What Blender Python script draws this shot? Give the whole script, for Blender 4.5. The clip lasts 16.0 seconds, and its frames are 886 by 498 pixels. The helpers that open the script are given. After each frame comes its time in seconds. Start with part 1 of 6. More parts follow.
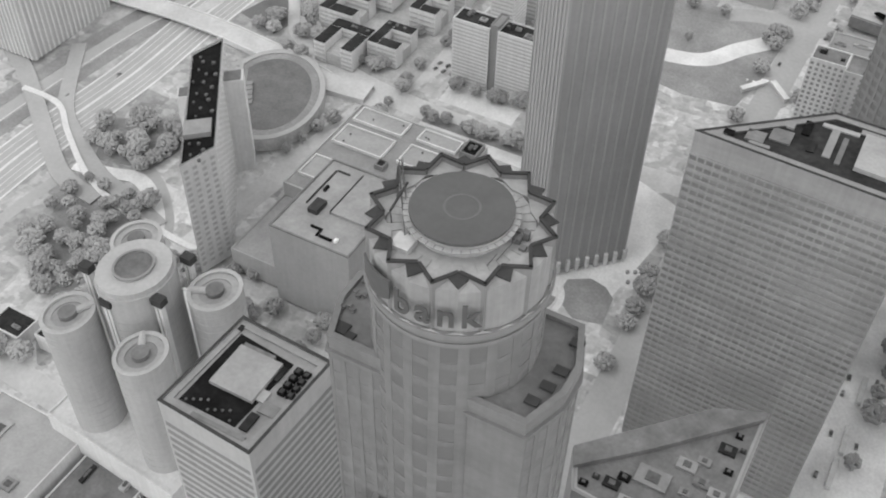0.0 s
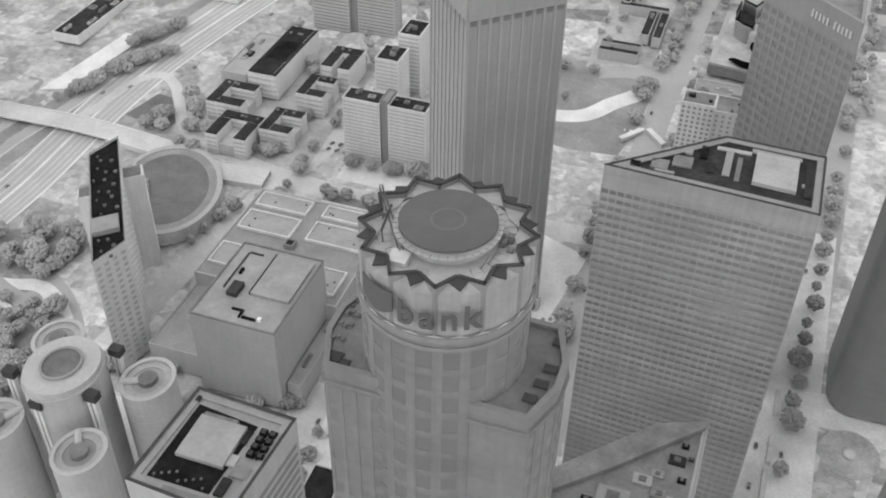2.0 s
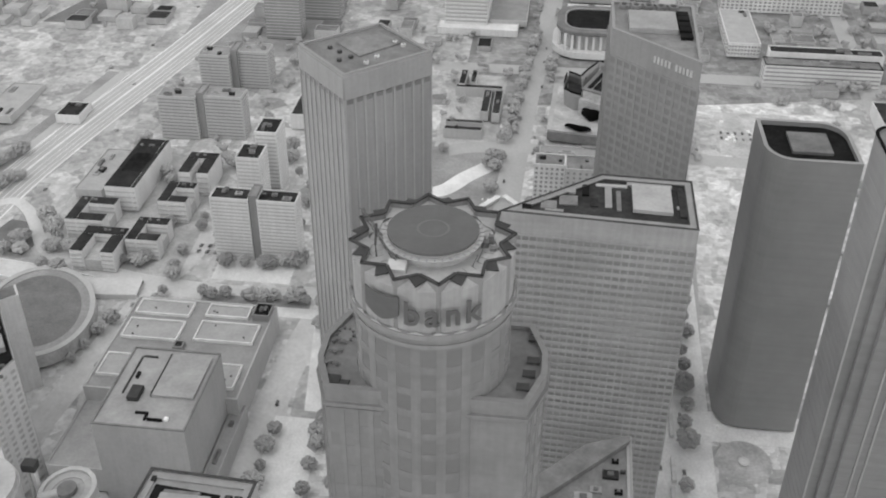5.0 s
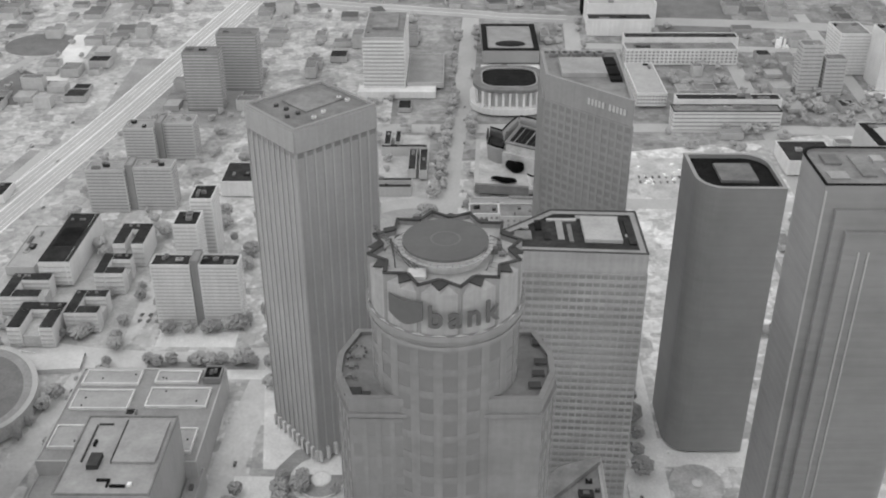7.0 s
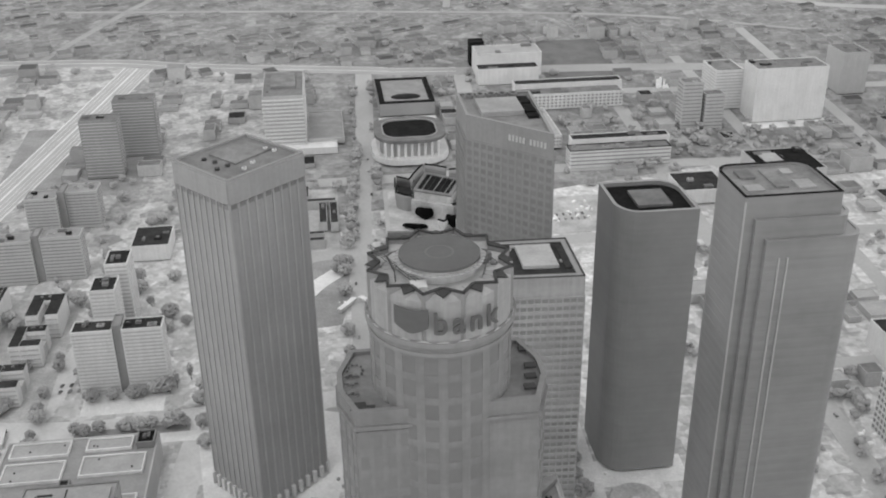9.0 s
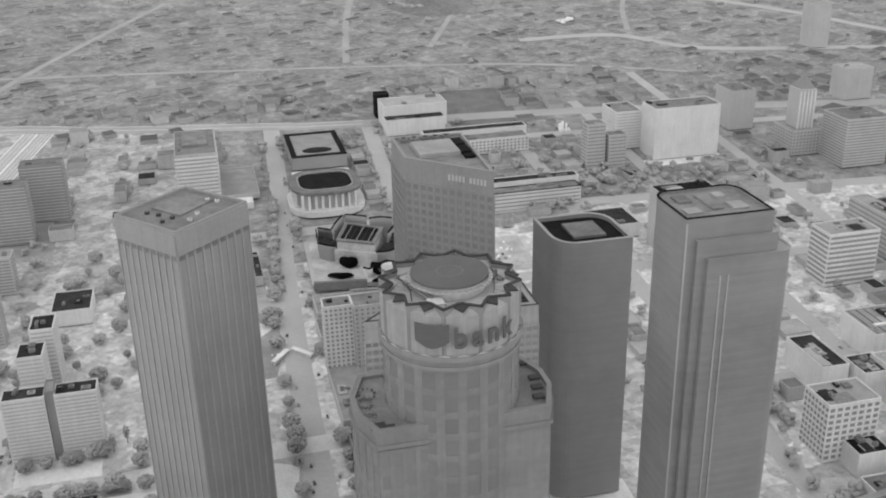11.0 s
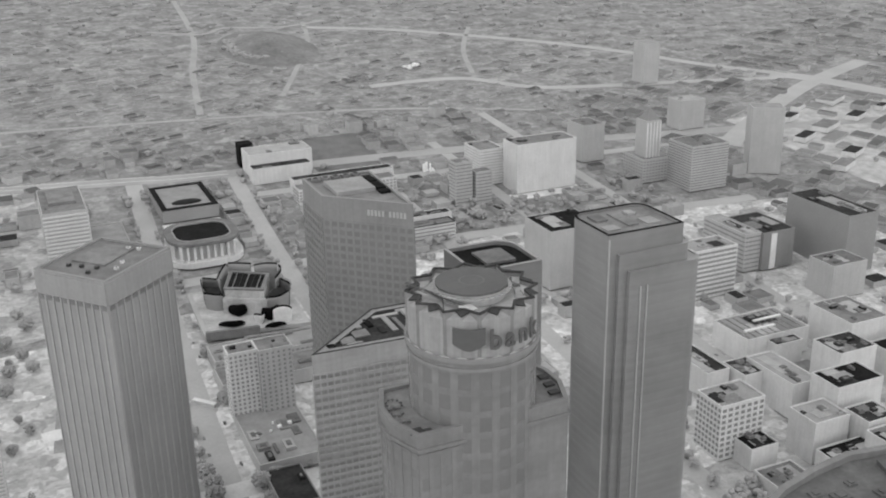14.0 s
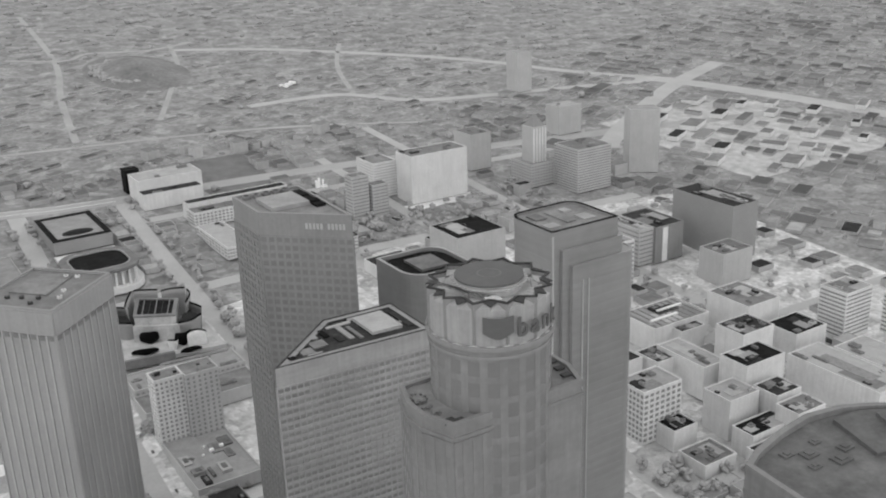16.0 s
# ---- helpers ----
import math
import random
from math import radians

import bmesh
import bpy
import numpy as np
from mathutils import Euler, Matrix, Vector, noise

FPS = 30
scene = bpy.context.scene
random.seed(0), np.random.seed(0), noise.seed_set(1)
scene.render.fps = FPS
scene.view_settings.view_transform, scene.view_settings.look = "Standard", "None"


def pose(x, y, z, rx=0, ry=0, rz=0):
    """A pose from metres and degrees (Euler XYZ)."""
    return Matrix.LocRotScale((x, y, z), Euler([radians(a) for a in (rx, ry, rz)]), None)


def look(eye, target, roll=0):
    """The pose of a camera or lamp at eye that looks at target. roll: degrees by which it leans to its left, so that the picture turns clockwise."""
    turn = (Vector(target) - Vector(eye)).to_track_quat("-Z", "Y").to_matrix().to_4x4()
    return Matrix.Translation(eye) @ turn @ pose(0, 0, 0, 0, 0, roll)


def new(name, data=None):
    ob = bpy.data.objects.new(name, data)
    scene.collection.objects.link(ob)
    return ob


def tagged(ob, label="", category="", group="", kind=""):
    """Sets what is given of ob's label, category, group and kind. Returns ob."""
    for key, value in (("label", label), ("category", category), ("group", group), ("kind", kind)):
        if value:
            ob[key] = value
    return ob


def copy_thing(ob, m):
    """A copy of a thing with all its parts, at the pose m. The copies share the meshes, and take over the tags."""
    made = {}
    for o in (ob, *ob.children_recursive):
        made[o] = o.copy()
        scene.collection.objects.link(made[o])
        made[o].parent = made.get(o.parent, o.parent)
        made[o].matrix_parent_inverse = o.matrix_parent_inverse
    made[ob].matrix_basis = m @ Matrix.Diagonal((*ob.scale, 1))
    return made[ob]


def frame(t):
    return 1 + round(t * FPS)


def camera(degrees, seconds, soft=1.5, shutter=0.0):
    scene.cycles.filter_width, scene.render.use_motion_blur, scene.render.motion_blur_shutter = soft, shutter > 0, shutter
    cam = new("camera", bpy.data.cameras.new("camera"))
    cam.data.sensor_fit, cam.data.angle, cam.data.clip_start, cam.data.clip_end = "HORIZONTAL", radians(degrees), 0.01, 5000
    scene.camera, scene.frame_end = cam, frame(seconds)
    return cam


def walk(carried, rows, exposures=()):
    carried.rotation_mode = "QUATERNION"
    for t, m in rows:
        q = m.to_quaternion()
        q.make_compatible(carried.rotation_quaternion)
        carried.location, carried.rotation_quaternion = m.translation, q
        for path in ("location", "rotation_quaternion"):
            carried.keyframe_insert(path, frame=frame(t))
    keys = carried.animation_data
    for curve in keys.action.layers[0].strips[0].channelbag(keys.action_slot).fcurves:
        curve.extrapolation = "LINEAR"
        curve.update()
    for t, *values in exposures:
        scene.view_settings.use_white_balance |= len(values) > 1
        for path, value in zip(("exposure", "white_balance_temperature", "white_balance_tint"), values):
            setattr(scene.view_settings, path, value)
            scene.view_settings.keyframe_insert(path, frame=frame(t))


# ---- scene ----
cam = camera(47.00, 16.0, soft=2.0)
PATH = [
    (0.0, pose(62.78, -127.49, 449.45, 44.981, -1.056, 28.659)),
    (0.5, pose(60.12, -135.88, 449.07, 46.824, -1.109, 26.319)),
    (1.0, pose(57.19, -142.58, 447.93, 48.007, -1.009, 23.804)),
    (1.5, pose(53.84, -148.53, 446.66, 49.054, -0.915, 21.289)),
    (2.0, pose(50.34, -154.20, 445.55, 50.299, -0.783, 19.077)),
    (2.5, pose(46.49, -159.83, 444.41, 51.502, -0.629, 16.810)),
    (3.0, pose(42.53, -165.23, 443.16, 52.477, -0.524, 14.663)),
    (3.5, pose(38.47, -170.64, 442.30, 53.552, -0.388, 12.683)),
    (4.0, pose(34.09, -176.43, 441.12, 54.629, -0.346, 10.777)),
    (6.5, pose(7.69, -205.48, 436.29, 59.373, -0.057, 1.965)),
    (7.0, pose(1.59, -210.36, 434.99, 60.506, 0.079, 0.552)),
    (7.5, pose(-4.77, -215.55, 434.83, 61.241, 0.174, -1.664)),
    (8.0, pose(-11.39, -219.87, 433.75, 61.992, 0.346, -3.648)),
    (8.5, pose(-17.91, -223.65, 433.39, 62.966, 0.316, -5.277)),
    (9.0, pose(-25.67, -225.63, 431.15, 63.818, 0.722, -7.080)),
    (11.5, pose(-66.18, -234.91, 427.81, 67.418, 1.069, -15.564)),
    (12.0, pose(-75.09, -235.52, 427.77, 67.840, 1.061, -17.161)),
    (12.5, pose(-83.86, -236.24, 426.81, 68.203, 1.115, -18.914)),
    (13.0, pose(-93.09, -235.81, 426.35, 68.648, 1.235, -20.695)),
    (13.5, pose(-102.74, -235.85, 425.97, 69.020, 1.323, -22.489)),
    (14.0, pose(-112.70, -237.29, 426.96, 69.386, 1.108, -24.139)),
    (14.5, pose(-123.04, -236.66, 426.28, 69.620, 1.446, -26.006)),
    (15.0, pose(-133.71, -236.22, 426.98, 69.918, 1.456, -27.861)),
    (15.5, pose(-145.49, -234.26, 427.46, 70.014, 1.638, -30.155)),
    (16.0, pose(-158.05, -228.37, 427.24, 70.073, 1.877, -32.648)),
]
walk(cam, PATH, [(0.0, 0.12), (4.0, 0.06), (8.0, 0.0), (12.0, -0.05), (16.0, -0.06)])

# ---- light: an overcast grey sky, warmer towards the horizon, and a soft sun ----
world = bpy.data.worlds.new("world")
scene.world = world
world.use_nodes = True
wn, wl = world.node_tree.nodes, world.node_tree.links
bg = wn["Background"]
bg.inputs["Strength"].default_value = 1.0
tc, sep, ramp = wn.new("ShaderNodeTexCoord"), wn.new("ShaderNodeSeparateXYZ"), wn.new("ShaderNodeMapRange")
ramp.inputs["To Min"].default_value, ramp.inputs["To Max"].default_value = 1.75, 0.55
wl.new(tc.outputs["Generated"], sep.inputs[0])
wl.new(sep.outputs["Z"], ramp.inputs["Value"])
wl.new(ramp.outputs[0], bg.inputs["Color"])
sun = new("sun", bpy.data.lights.new("sun", "SUN"))
sun.data.energy, sun.data.angle = 0.5, radians(20)
sun.matrix_world = look((0, 0, 900), (260, 330, 0))

# ---- materials: greys with grain and stains at two scales ----
def mat(name, g, rough=0.9, big=0.12, small=0.10, s_big=0.03, s_small=0.6, bump=0.0, per=0.0, island=0.0, spec=0.2, streak=0.0, metal=0.0, floors=0.0):
    """Grey of value g; big and small: how far stains, or painted reflections on glass towers, and grain vary it, at
    scales s_big and s_small per metre; per: how far objects differ.
    """
    m = bpy.data.materials.new(name)
    m.use_nodes = True
    nt = m.node_tree
    N, L = nt.nodes, nt.links
    b = N["Principled BSDF"]
    b.inputs["Roughness"].default_value = rough
    b.inputs["Metallic"].default_value = metal
    b.inputs["Specular IOR Level"].default_value = spec
    geo = N.new("ShaderNodeNewGeometry")

    def noise_tex(scale, detail, stretch=None):
        t = N.new("ShaderNodeTexNoise")
        t.inputs["Scale"].default_value = scale
        t.inputs["Detail"].default_value = detail
        t.inputs["Roughness"].default_value = 0.6
        src = geo.outputs["Position"]
        if stretch:
            k = N.new("ShaderNodeVectorMath")
            k.operation = "MULTIPLY"
            k.inputs[1].default_value = stretch
            L.new(src, k.inputs[0])
            src = k.outputs[0]
        L.new(src, t.inputs["Vector"])
        return t.outputs["Fac"]

    def amount(fac, a):
        r = N.new("ShaderNodeMapRange")
        r.inputs["From Min"].default_value, r.inputs["From Max"].default_value = 0.3, 0.7
        r.inputs["To Min"].default_value, r.inputs["To Max"].default_value = 1 - a, 1 + a
        L.new(fac, r.inputs["Value"])
        return r.outputs[0]

    def times(a, c):
        k = N.new("ShaderNodeMath")
        k.operation = "MULTIPLY"
        for i, v in enumerate((a, c)):
            if isinstance(v, float):
                k.inputs[i].default_value = v
            else:
                L.new(v, k.inputs[i])
        return k.outputs[0]

    v = float(g)
    grain = noise_tex(s_small, 6)
    if big:
        v = times(amount(noise_tex(s_big, 4), big), v)
    if small:
        v = times(amount(grain, small), v)
    if streak:
        v = times(amount(noise_tex(0.5, 3, (1, 1, 0.05)), streak), v)
    # Level bands; on the glass walls they paint in faint reflections.
    if floors:
        v = times(amount(noise_tex(0.3, 4, (0.06, 0.06, 1.0)), floors), v)
    if per:
        info = N.new("ShaderNodeObjectInfo")
        r = N.new("ShaderNodeMapRange")
        r.inputs["To Min"].default_value, r.inputs["To Max"].default_value = 1 - per, 1 + per
        L.new(info.outputs["Random"], r.inputs["Value"])
        v = times(r.outputs[0], v)
    if island:
        r = N.new("ShaderNodeMapRange")
        r.inputs["To Min"].default_value, r.inputs["To Max"].default_value = 1 - island, 1 + island
        L.new(geo.outputs["Random Per Island"], r.inputs["Value"])
        v = times(r.outputs[0], v)
    if isinstance(v, float):
        b.inputs["Base Color"].default_value = (v, v, v, 1)
    else:
        c = N.new("ShaderNodeCombineColor")
        for i in range(3):
            L.new(v, c.inputs[i])
        L.new(c.outputs[0], b.inputs["Base Color"])
    if bump:
        bp = N.new("ShaderNodeBump")
        bp.inputs["Strength"].default_value = bump
        bp.inputs["Distance"].default_value = 0.3
        L.new(grain, bp.inputs["Height"])
        L.new(bp.outputs[0], b.inputs["Normal"])
    return m


def parcels(name, lo, hi, size, stain=0.2):
    """Ground split into street-aligned lots of uneven tone, with stains and grain over them."""
    m = mat(name, 0.4, big=stain, small=0.14, s_big=0.03, s_small=0.25, bump=0.1)
    nt = m.node_tree
    N, L = nt.nodes, nt.links
    c = next(n for n in N if n.type == "COMBINE_COLOR")
    src = c.inputs[0].links[0].from_socket
    geo = next(n for n in N if n.type == "NEW_GEOMETRY")
    last = src
    for k, (sc, a, b) in enumerate(((1 / size, lo / 0.4, hi / 0.4), (3.2 / size, 0.82, 1.18))):
        v = N.new("ShaderNodeTexVoronoi")
        v.distance = "CHEBYCHEV"
        v.inputs["Scale"].default_value = sc
        v.inputs["Randomness"].default_value = 0.85
        L.new(geo.outputs["Position"], v.inputs["Vector"])
        sep = N.new("ShaderNodeSeparateColor")
        L.new(v.outputs["Color"], sep.inputs[0])
        r = N.new("ShaderNodeMapRange")
        r.inputs["To Min"].default_value, r.inputs["To Max"].default_value = a, b
        L.new(sep.outputs[0], r.inputs["Value"])
        k = N.new("ShaderNodeMath")
        k.operation = "MULTIPLY"
        L.new(last, k.inputs[0])
        L.new(r.outputs[0], k.inputs[1])
        last = k.outputs[0]
    for i in range(3):
        L.new(last, c.inputs[i])
    return m


M = {}
M["ground"] = parcels("ground", 0.21, 0.32, 22.0)
M["town"] = parcels("town_paving", 0.38, 0.66, 15.0, 0.12)
M["west"] = parcels("west_yards", 0.31, 0.52, 16.0, 0.14)
M["road_far"] = mat("far_road", 0.37, big=0.12, small=0.06, s_big=0.02, s_small=0.4)
M["road"] = mat("road", 0.43, big=0.08, small=0.06, s_big=0.02, s_small=0.4)
M["street"] = mat("bright_street", 0.58, big=0.14, small=0.08, s_big=0.03, s_small=0.4)
M["freeway"] = mat("freeway", 0.44, big=0.07, small=0.05, s_big=0.03, s_small=0.4)
M["lane"] = mat("lane_strip", 0.72, big=0.1, small=0.1)
M["pave"] = mat("pavement", 0.72, big=0.15, small=0.1, s_big=0.05, s_small=0.7)
M["plaza"] = mat("plaza", 0.46, big=0.25, small=0.15, s_big=0.06, s_small=0.6)
M["grass"] = mat("grass", 0.17, big=0.18, small=0.14, s_big=0.05, s_small=0.8, bump=0.3)
M["hill"] = mat("hill_scrub", 0.2, big=0.25, small=0.2, s_big=0.02, s_small=0.15)
M["soil"] = mat("soil", 0.3, big=0.2, small=0.15, s_big=0.04, s_small=0.6)
M["leaf"] = mat("foliage", 0.37, big=0.1, small=0.15, s_big=0.05, s_small=0.9, per=0.12, island=0.06)
M["trunk"] = mat("bark", 0.2)
M["stone"] = mat("stone_cladding", 0.248, big=0.06, small=0.05, s_big=0.04, s_small=0.5, streak=0.05)
M["granite"] = mat("grey_granite", 0.216, floors=0.05, big=0.12, small=0.05, s_big=0.05, s_small=0.5, streak=0.06)
M["granite_window"] = mat("granite_bay_window", 0.18, rough=0.35, big=0.12, small=0.03, per=0.05, island=0.05, spec=0.3)
M["rib_stone"] = mat("ribbed_cladding", 0.325, big=0.06, small=0.04, s_big=0.03, s_small=0.5, streak=0.05)
M["rib_edge"] = mat("pale_rib", 0.385, big=0.08, small=0.04, s_big=0.03, s_small=0.5, streak=0.06)
# Here big paints blotches for the reflections of other towers on this facade.
M["grid_stone"] = mat("gridded_cladding", 0.325, floors=0.06, big=0.2, small=0.05, s_big=0.022, s_small=0.5, streak=0.06)
M["grid_window"] = mat("gridded_tower_window", 0.245, rough=0.35, big=0.24, small=0.03, s_big=0.03, per=0.06, island=0.06, spec=0.3)
M["stone_light"] = mat("pale_cladding", 0.435, big=0.07, small=0.05, s_big=0.04, s_small=0.5, streak=0.05)
M["stone_dark"] = mat("dark_cladding", 0.28, big=0.06, small=0.05, s_big=0.04, s_small=0.5)
# Pleats darker, flutes lighter: the light on their faces is put into these greys.
M["crown"] = mat("crown_pleat_shaded", 0.25, big=0.10, small=0.06, s_big=0.12, s_small=0.6, streak=0.10)
M["flute"] = mat("crown_flute_lit", 0.325, big=0.10, small=0.06, s_big=0.12, s_small=0.6, streak=0.12)
M["sail_grey"] = mat("satin_steel", 0.12, rough=0.45, big=0.2, small=0.1, s_big=0.1)
M["glass_dark"] = mat("dark_window", 0.19, rough=0.3, big=0.05, small=0.02, per=0.06, island=0.05, spec=0.3)
# big and floors put the glass towers' faint banded reflections into the grey.
M["cal"] = mat("mirror_glass_wall", 0.245, rough=0.4, floors=0.07, big=0.14, small=0.03, s_big=0.02, s_small=0.2, spec=0.3)
M["cal_dark"] = mat("smooth_glass_wall", 0.255, rough=0.4, floors=0.05, big=0.12, small=0.03, s_big=0.02, s_small=0.2, spec=0.3)
M["pale"] = mat("pale_wall", 0.63, big=0.08, small=0.06, s_big=0.05, s_small=0.5, streak=0.06)
M["wall"] = mat("plain_wall", 0.40, big=0.10, small=0.08, s_big=0.05, s_small=0.5, per=0.12, streak=0.06)
M["roof"] = mat("roof_felt", 0.19, big=0.25, small=0.12, s_big=0.08, s_small=0.6, per=0.15)
M["roof_mid"] = mat("gravel_roof", 0.30, big=0.15, small=0.08, s_big=0.08, s_small=0.6, per=0.1)
M["office_roof"] = mat("office_roof", 0.34, big=0.15, small=0.08, s_big=0.08, s_small=0.6)
M["roof_pale"] = mat("pale_roof", 0.38, big=0.12, small=0.08, s_big=0.08, s_small=0.6)
M["roof_dark"] = mat("cold_dark_roof", 0.034, big=0.35, small=0.25, s_big=0.10, s_small=0.5, per=0.2, spec=0.08)
M["roof_black"] = mat("black_roof", 0.014, big=0.4, small=0.3, s_big=0.12, s_small=0.6, spec=0.05)
M["gas_roof"] = mat("dark_tower_roof", 0.125, floors=0.0, big=0.30, small=0.12, s_big=0.07, s_small=0.5, per=0.1)
M["coping"] = mat("dark_coping", 0.055, big=0.2, small=0.1, s_big=0.2, s_small=1.0)
M["metal"] = mat("cold_metal", 0.13, rough=0.5, big=0.2, small=0.1, s_big=0.3, per=0.2)
M["machine"] = mat("roof_machine", 0.2, big=0.2, small=0.1, s_big=0.3, per=0.25)
# On the steel sails this black stands in for the reflected cold sky.
M["black"] = mat("cold_sky_black", 0.006, rough=0.6, big=0.3, small=0.2, s_big=0.1, spec=0.02)
M["sign"] = mat("sign_letter", 0.115, big=0.08, small=0.05, s_big=0.2)
M["hot"] = mat("hot_vent", 0.9, big=0.05, small=0.05)
M["pad"] = mat("helipad_deck", 0.118, big=0.10, small=0.05, s_big=0.12, s_small=0.8)
M["pad_mark"] = mat("helipad_marking", 0.15, big=0.08, small=0.05, s_big=0.2)
M["deck"] = mat("roof_deck", 0.42, big=0.12, small=0.06, s_big=0.2, s_small=0.8, per=0.08)
M["deck_hot"] = mat("warm_roof_deck", 0.58, big=0.12, small=0.06, s_big=0.2, s_small=0.8)
M["car"] = mat("car_paint", 0.22, rough=0.4, per=0.7, big=0, small=0.05)
M["tyre"] = mat("tyre", 0.3)
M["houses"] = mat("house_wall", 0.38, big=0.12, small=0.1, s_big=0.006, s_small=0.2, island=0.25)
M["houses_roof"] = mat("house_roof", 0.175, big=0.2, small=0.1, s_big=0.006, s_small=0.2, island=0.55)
# Greys of low contrast: distance haze put into the colour.
M["hazed_wall"] = mat("hazed_house_wall", 0.29, big=0.08, small=0.06, s_big=0.004, s_small=0.1, island=0.08)
M["hazed_roof"] = mat("hazed_house_roof", 0.225, big=0.10, small=0.06, s_big=0.004, s_small=0.1, island=0.25)

# ---- mesh helpers ----
ORG = {}
CUBES = {}


# SLOPE tilts the whole level plan up to the north, about a line through the round tower's top, and DEPTH stretches
# plans northwards: both fit the camera's view.
SLOPE, PIVOT, DEPTH = radians(4.0), 318.8, 1.13
ROOFS = []


def site(x, y, z):
    """A point of the level plan, tilted by SLOPE to fit the camera's view."""
    c, k = math.cos(SLOPE), math.sin(SLOPE)
    return Vector((x, y * c - (z - PIVOT) * k, PIVOT + (z - PIVOT) * c + y * k))


def thing(name, label, category, at=(0, 0, 0), group="", kind="", top=None, foot=None, deep=None):
    """An Empty at the thing's base, which parents its parts. top: the roof's height; foot: the plan that carries roof
    things; deep: a northward stretch that fits the roof to the camera's view.
    """
    e = new(name)
    e.empty_display_size = 1
    at = Vector(at)
    base = next((r for r in reversed(ROOFS) if at.z > 3 and r[0] < at.x < r[1] and r[2] < at.y < r[3] and at.z > 0.6 * r[4]), None)
    if base:
        d = at - base[5]
        e.location, e.scale = base[6] + Vector((d.x, d.y * base[7], d.z)), (1, base[7], 1)
    else:
        high = at.z if top is None else top
        deep = deep or DEPTH
        e.location, e.scale = site(at.x, at.y, high) - Vector((0, 0, high - at.z)), (1, deep, 1)
    if foot:
        xs, ys = [q[0] for q in foot], [q[1] for q in foot]
        ROOFS.append((min(xs), max(xs), min(ys), max(ys), top, at, e.location.copy(), e.scale.y))
    ORG[e] = at
    return tagged(e, label, category, group, kind)


def origin(ob):
    while ob is not None and ob not in ORG:
        ob = ob.parent
    return ORG.get(ob, Vector((0, 0, 0)))


def part(name, bm, material, parent=None, label="", smooth=False):
    """Links a bmesh, given in world metres, as one mesh object under a thing or a part."""
    me = bpy.data.meshes.new(name)
    o = origin(parent)
    bmesh.ops.translate(bm, verts=bm.verts, vec=-o)
    if parent is None:
        for v in bm.verts:
            v.co = site(*v.co)
    bmesh.ops.recalc_face_normals(bm, faces=bm.faces)
    bm.to_mesh(me)
    bm.free()
    for p in me.polygons:
        p.use_smooth = smooth
    me.materials.append(M[material] if isinstance(material, str) else material)
    ob = new(name, me)
    ob.parent = parent
    if label:
        ob["label"] = label
    return ob


def cube_mesh(material):
    if material not in CUBES:
        bm = bmesh.new()
        bmesh.ops.create_cube(bm, size=1)
        me = bpy.data.meshes.new("block_" + material)
        bm.to_mesh(me)
        bm.free()
        me.materials.append(M[material])
        CUBES[material] = me
    return CUBES[material]


def fbox(name, parent, material, face, u0, u1, z0, z1, d0, d1):
    """A box piece on a facade from p0 to p1: u along it, d out of it. Shares one mesh with alike pieces."""
    p0, p1 = Vector(face[0]), Vector(face[1])
    U = (p1 - p0).normalized()
    Nn = Vector((U.y, -U.x))
    c = p0 + U * (u0 + u1) / 2 + Nn * (d0 + d1) / 2
    o = origin(parent)
    ob = new(name, cube_mesh(material))
    ob.parent = parent
    a, b, h = u1 - u0, d1 - d0, z1 - z0
    ob.matrix_basis = Matrix(((U.x * a, Nn.x * b, 0, c.x - o.x), (U.y * a, Nn.y * b, 0, c.y - o.y), (0, 0, h, (z0 + z1) / 2 - o.z), (0, 0, 0, 1)))
    return ob


def pbox(name, parent, material, x0, x1, y0, y1, z0, z1):
    return fbox(name, parent, material, ((x0, y0), (x1, y0)), 0, x1 - x0, z0, z1, -(y1 - y0), 0)


def prism(bm, pts, z0, z1):
    lo = [bm.verts.new((x, y, z0)) for x, y in pts]
    hi = [bm.verts.new((x, y, z1)) for x, y in pts]
    n = len(pts)
    bm.faces.new(hi)
    bm.faces.new(lo[::-1])
    for i in range(n):
        bm.faces.new((lo[i], lo[(i + 1) % n], hi[(i + 1) % n], hi[i]))
    return bm


def box(bm, x0, x1, y0, y1, z0, z1):
    return prism(bm, [(x0, y0), (x1, y0), (x1, y1), (x0, y1)], z0, z1)


def inset(pts, d):
    """A convex polygon, counter-clockwise, moved inwards by d."""
    n = len(pts)
    out = []
    for i in range(n):
        a, b, c = Vector(pts[i - 1]), Vector(pts[i]), Vector(pts[(i + 1) % n])
        u, v = (b - a).normalized(), (c - b).normalized()
        nu, nv = Vector((-u.y, u.x)), Vector((-v.y, v.x))
        k = d / max(0.2, 1 + nu.dot(nv))
        out.append(tuple(b + (nu + nv) * k))
    return out


def frame_ring(bm, outer, inner, z0, z1):
    """A ring between two polygons of the same count of corners."""
    n = len(outer)
    v = [[bm.verts.new((x, y, z)) for x, y in pts] for pts, z in ((outer, z0), (outer, z1), (inner, z1), (inner, z0))]
    for k in range(4):
        a, b = v[k], v[(k + 1) % 4]
        for i in range(n):
            j = (i + 1) % n
            bm.faces.new((a[i], a[j], b[j], b[i]))
    return bm


def circle(r, n, cx=0, cy=0, a0=0, sy=1.0):
    return [(cx + r * math.cos(a0 + 2 * math.pi * i / n), cy + sy * r * math.sin(a0 + 2 * math.pi * i / n)) for i in range(n)]


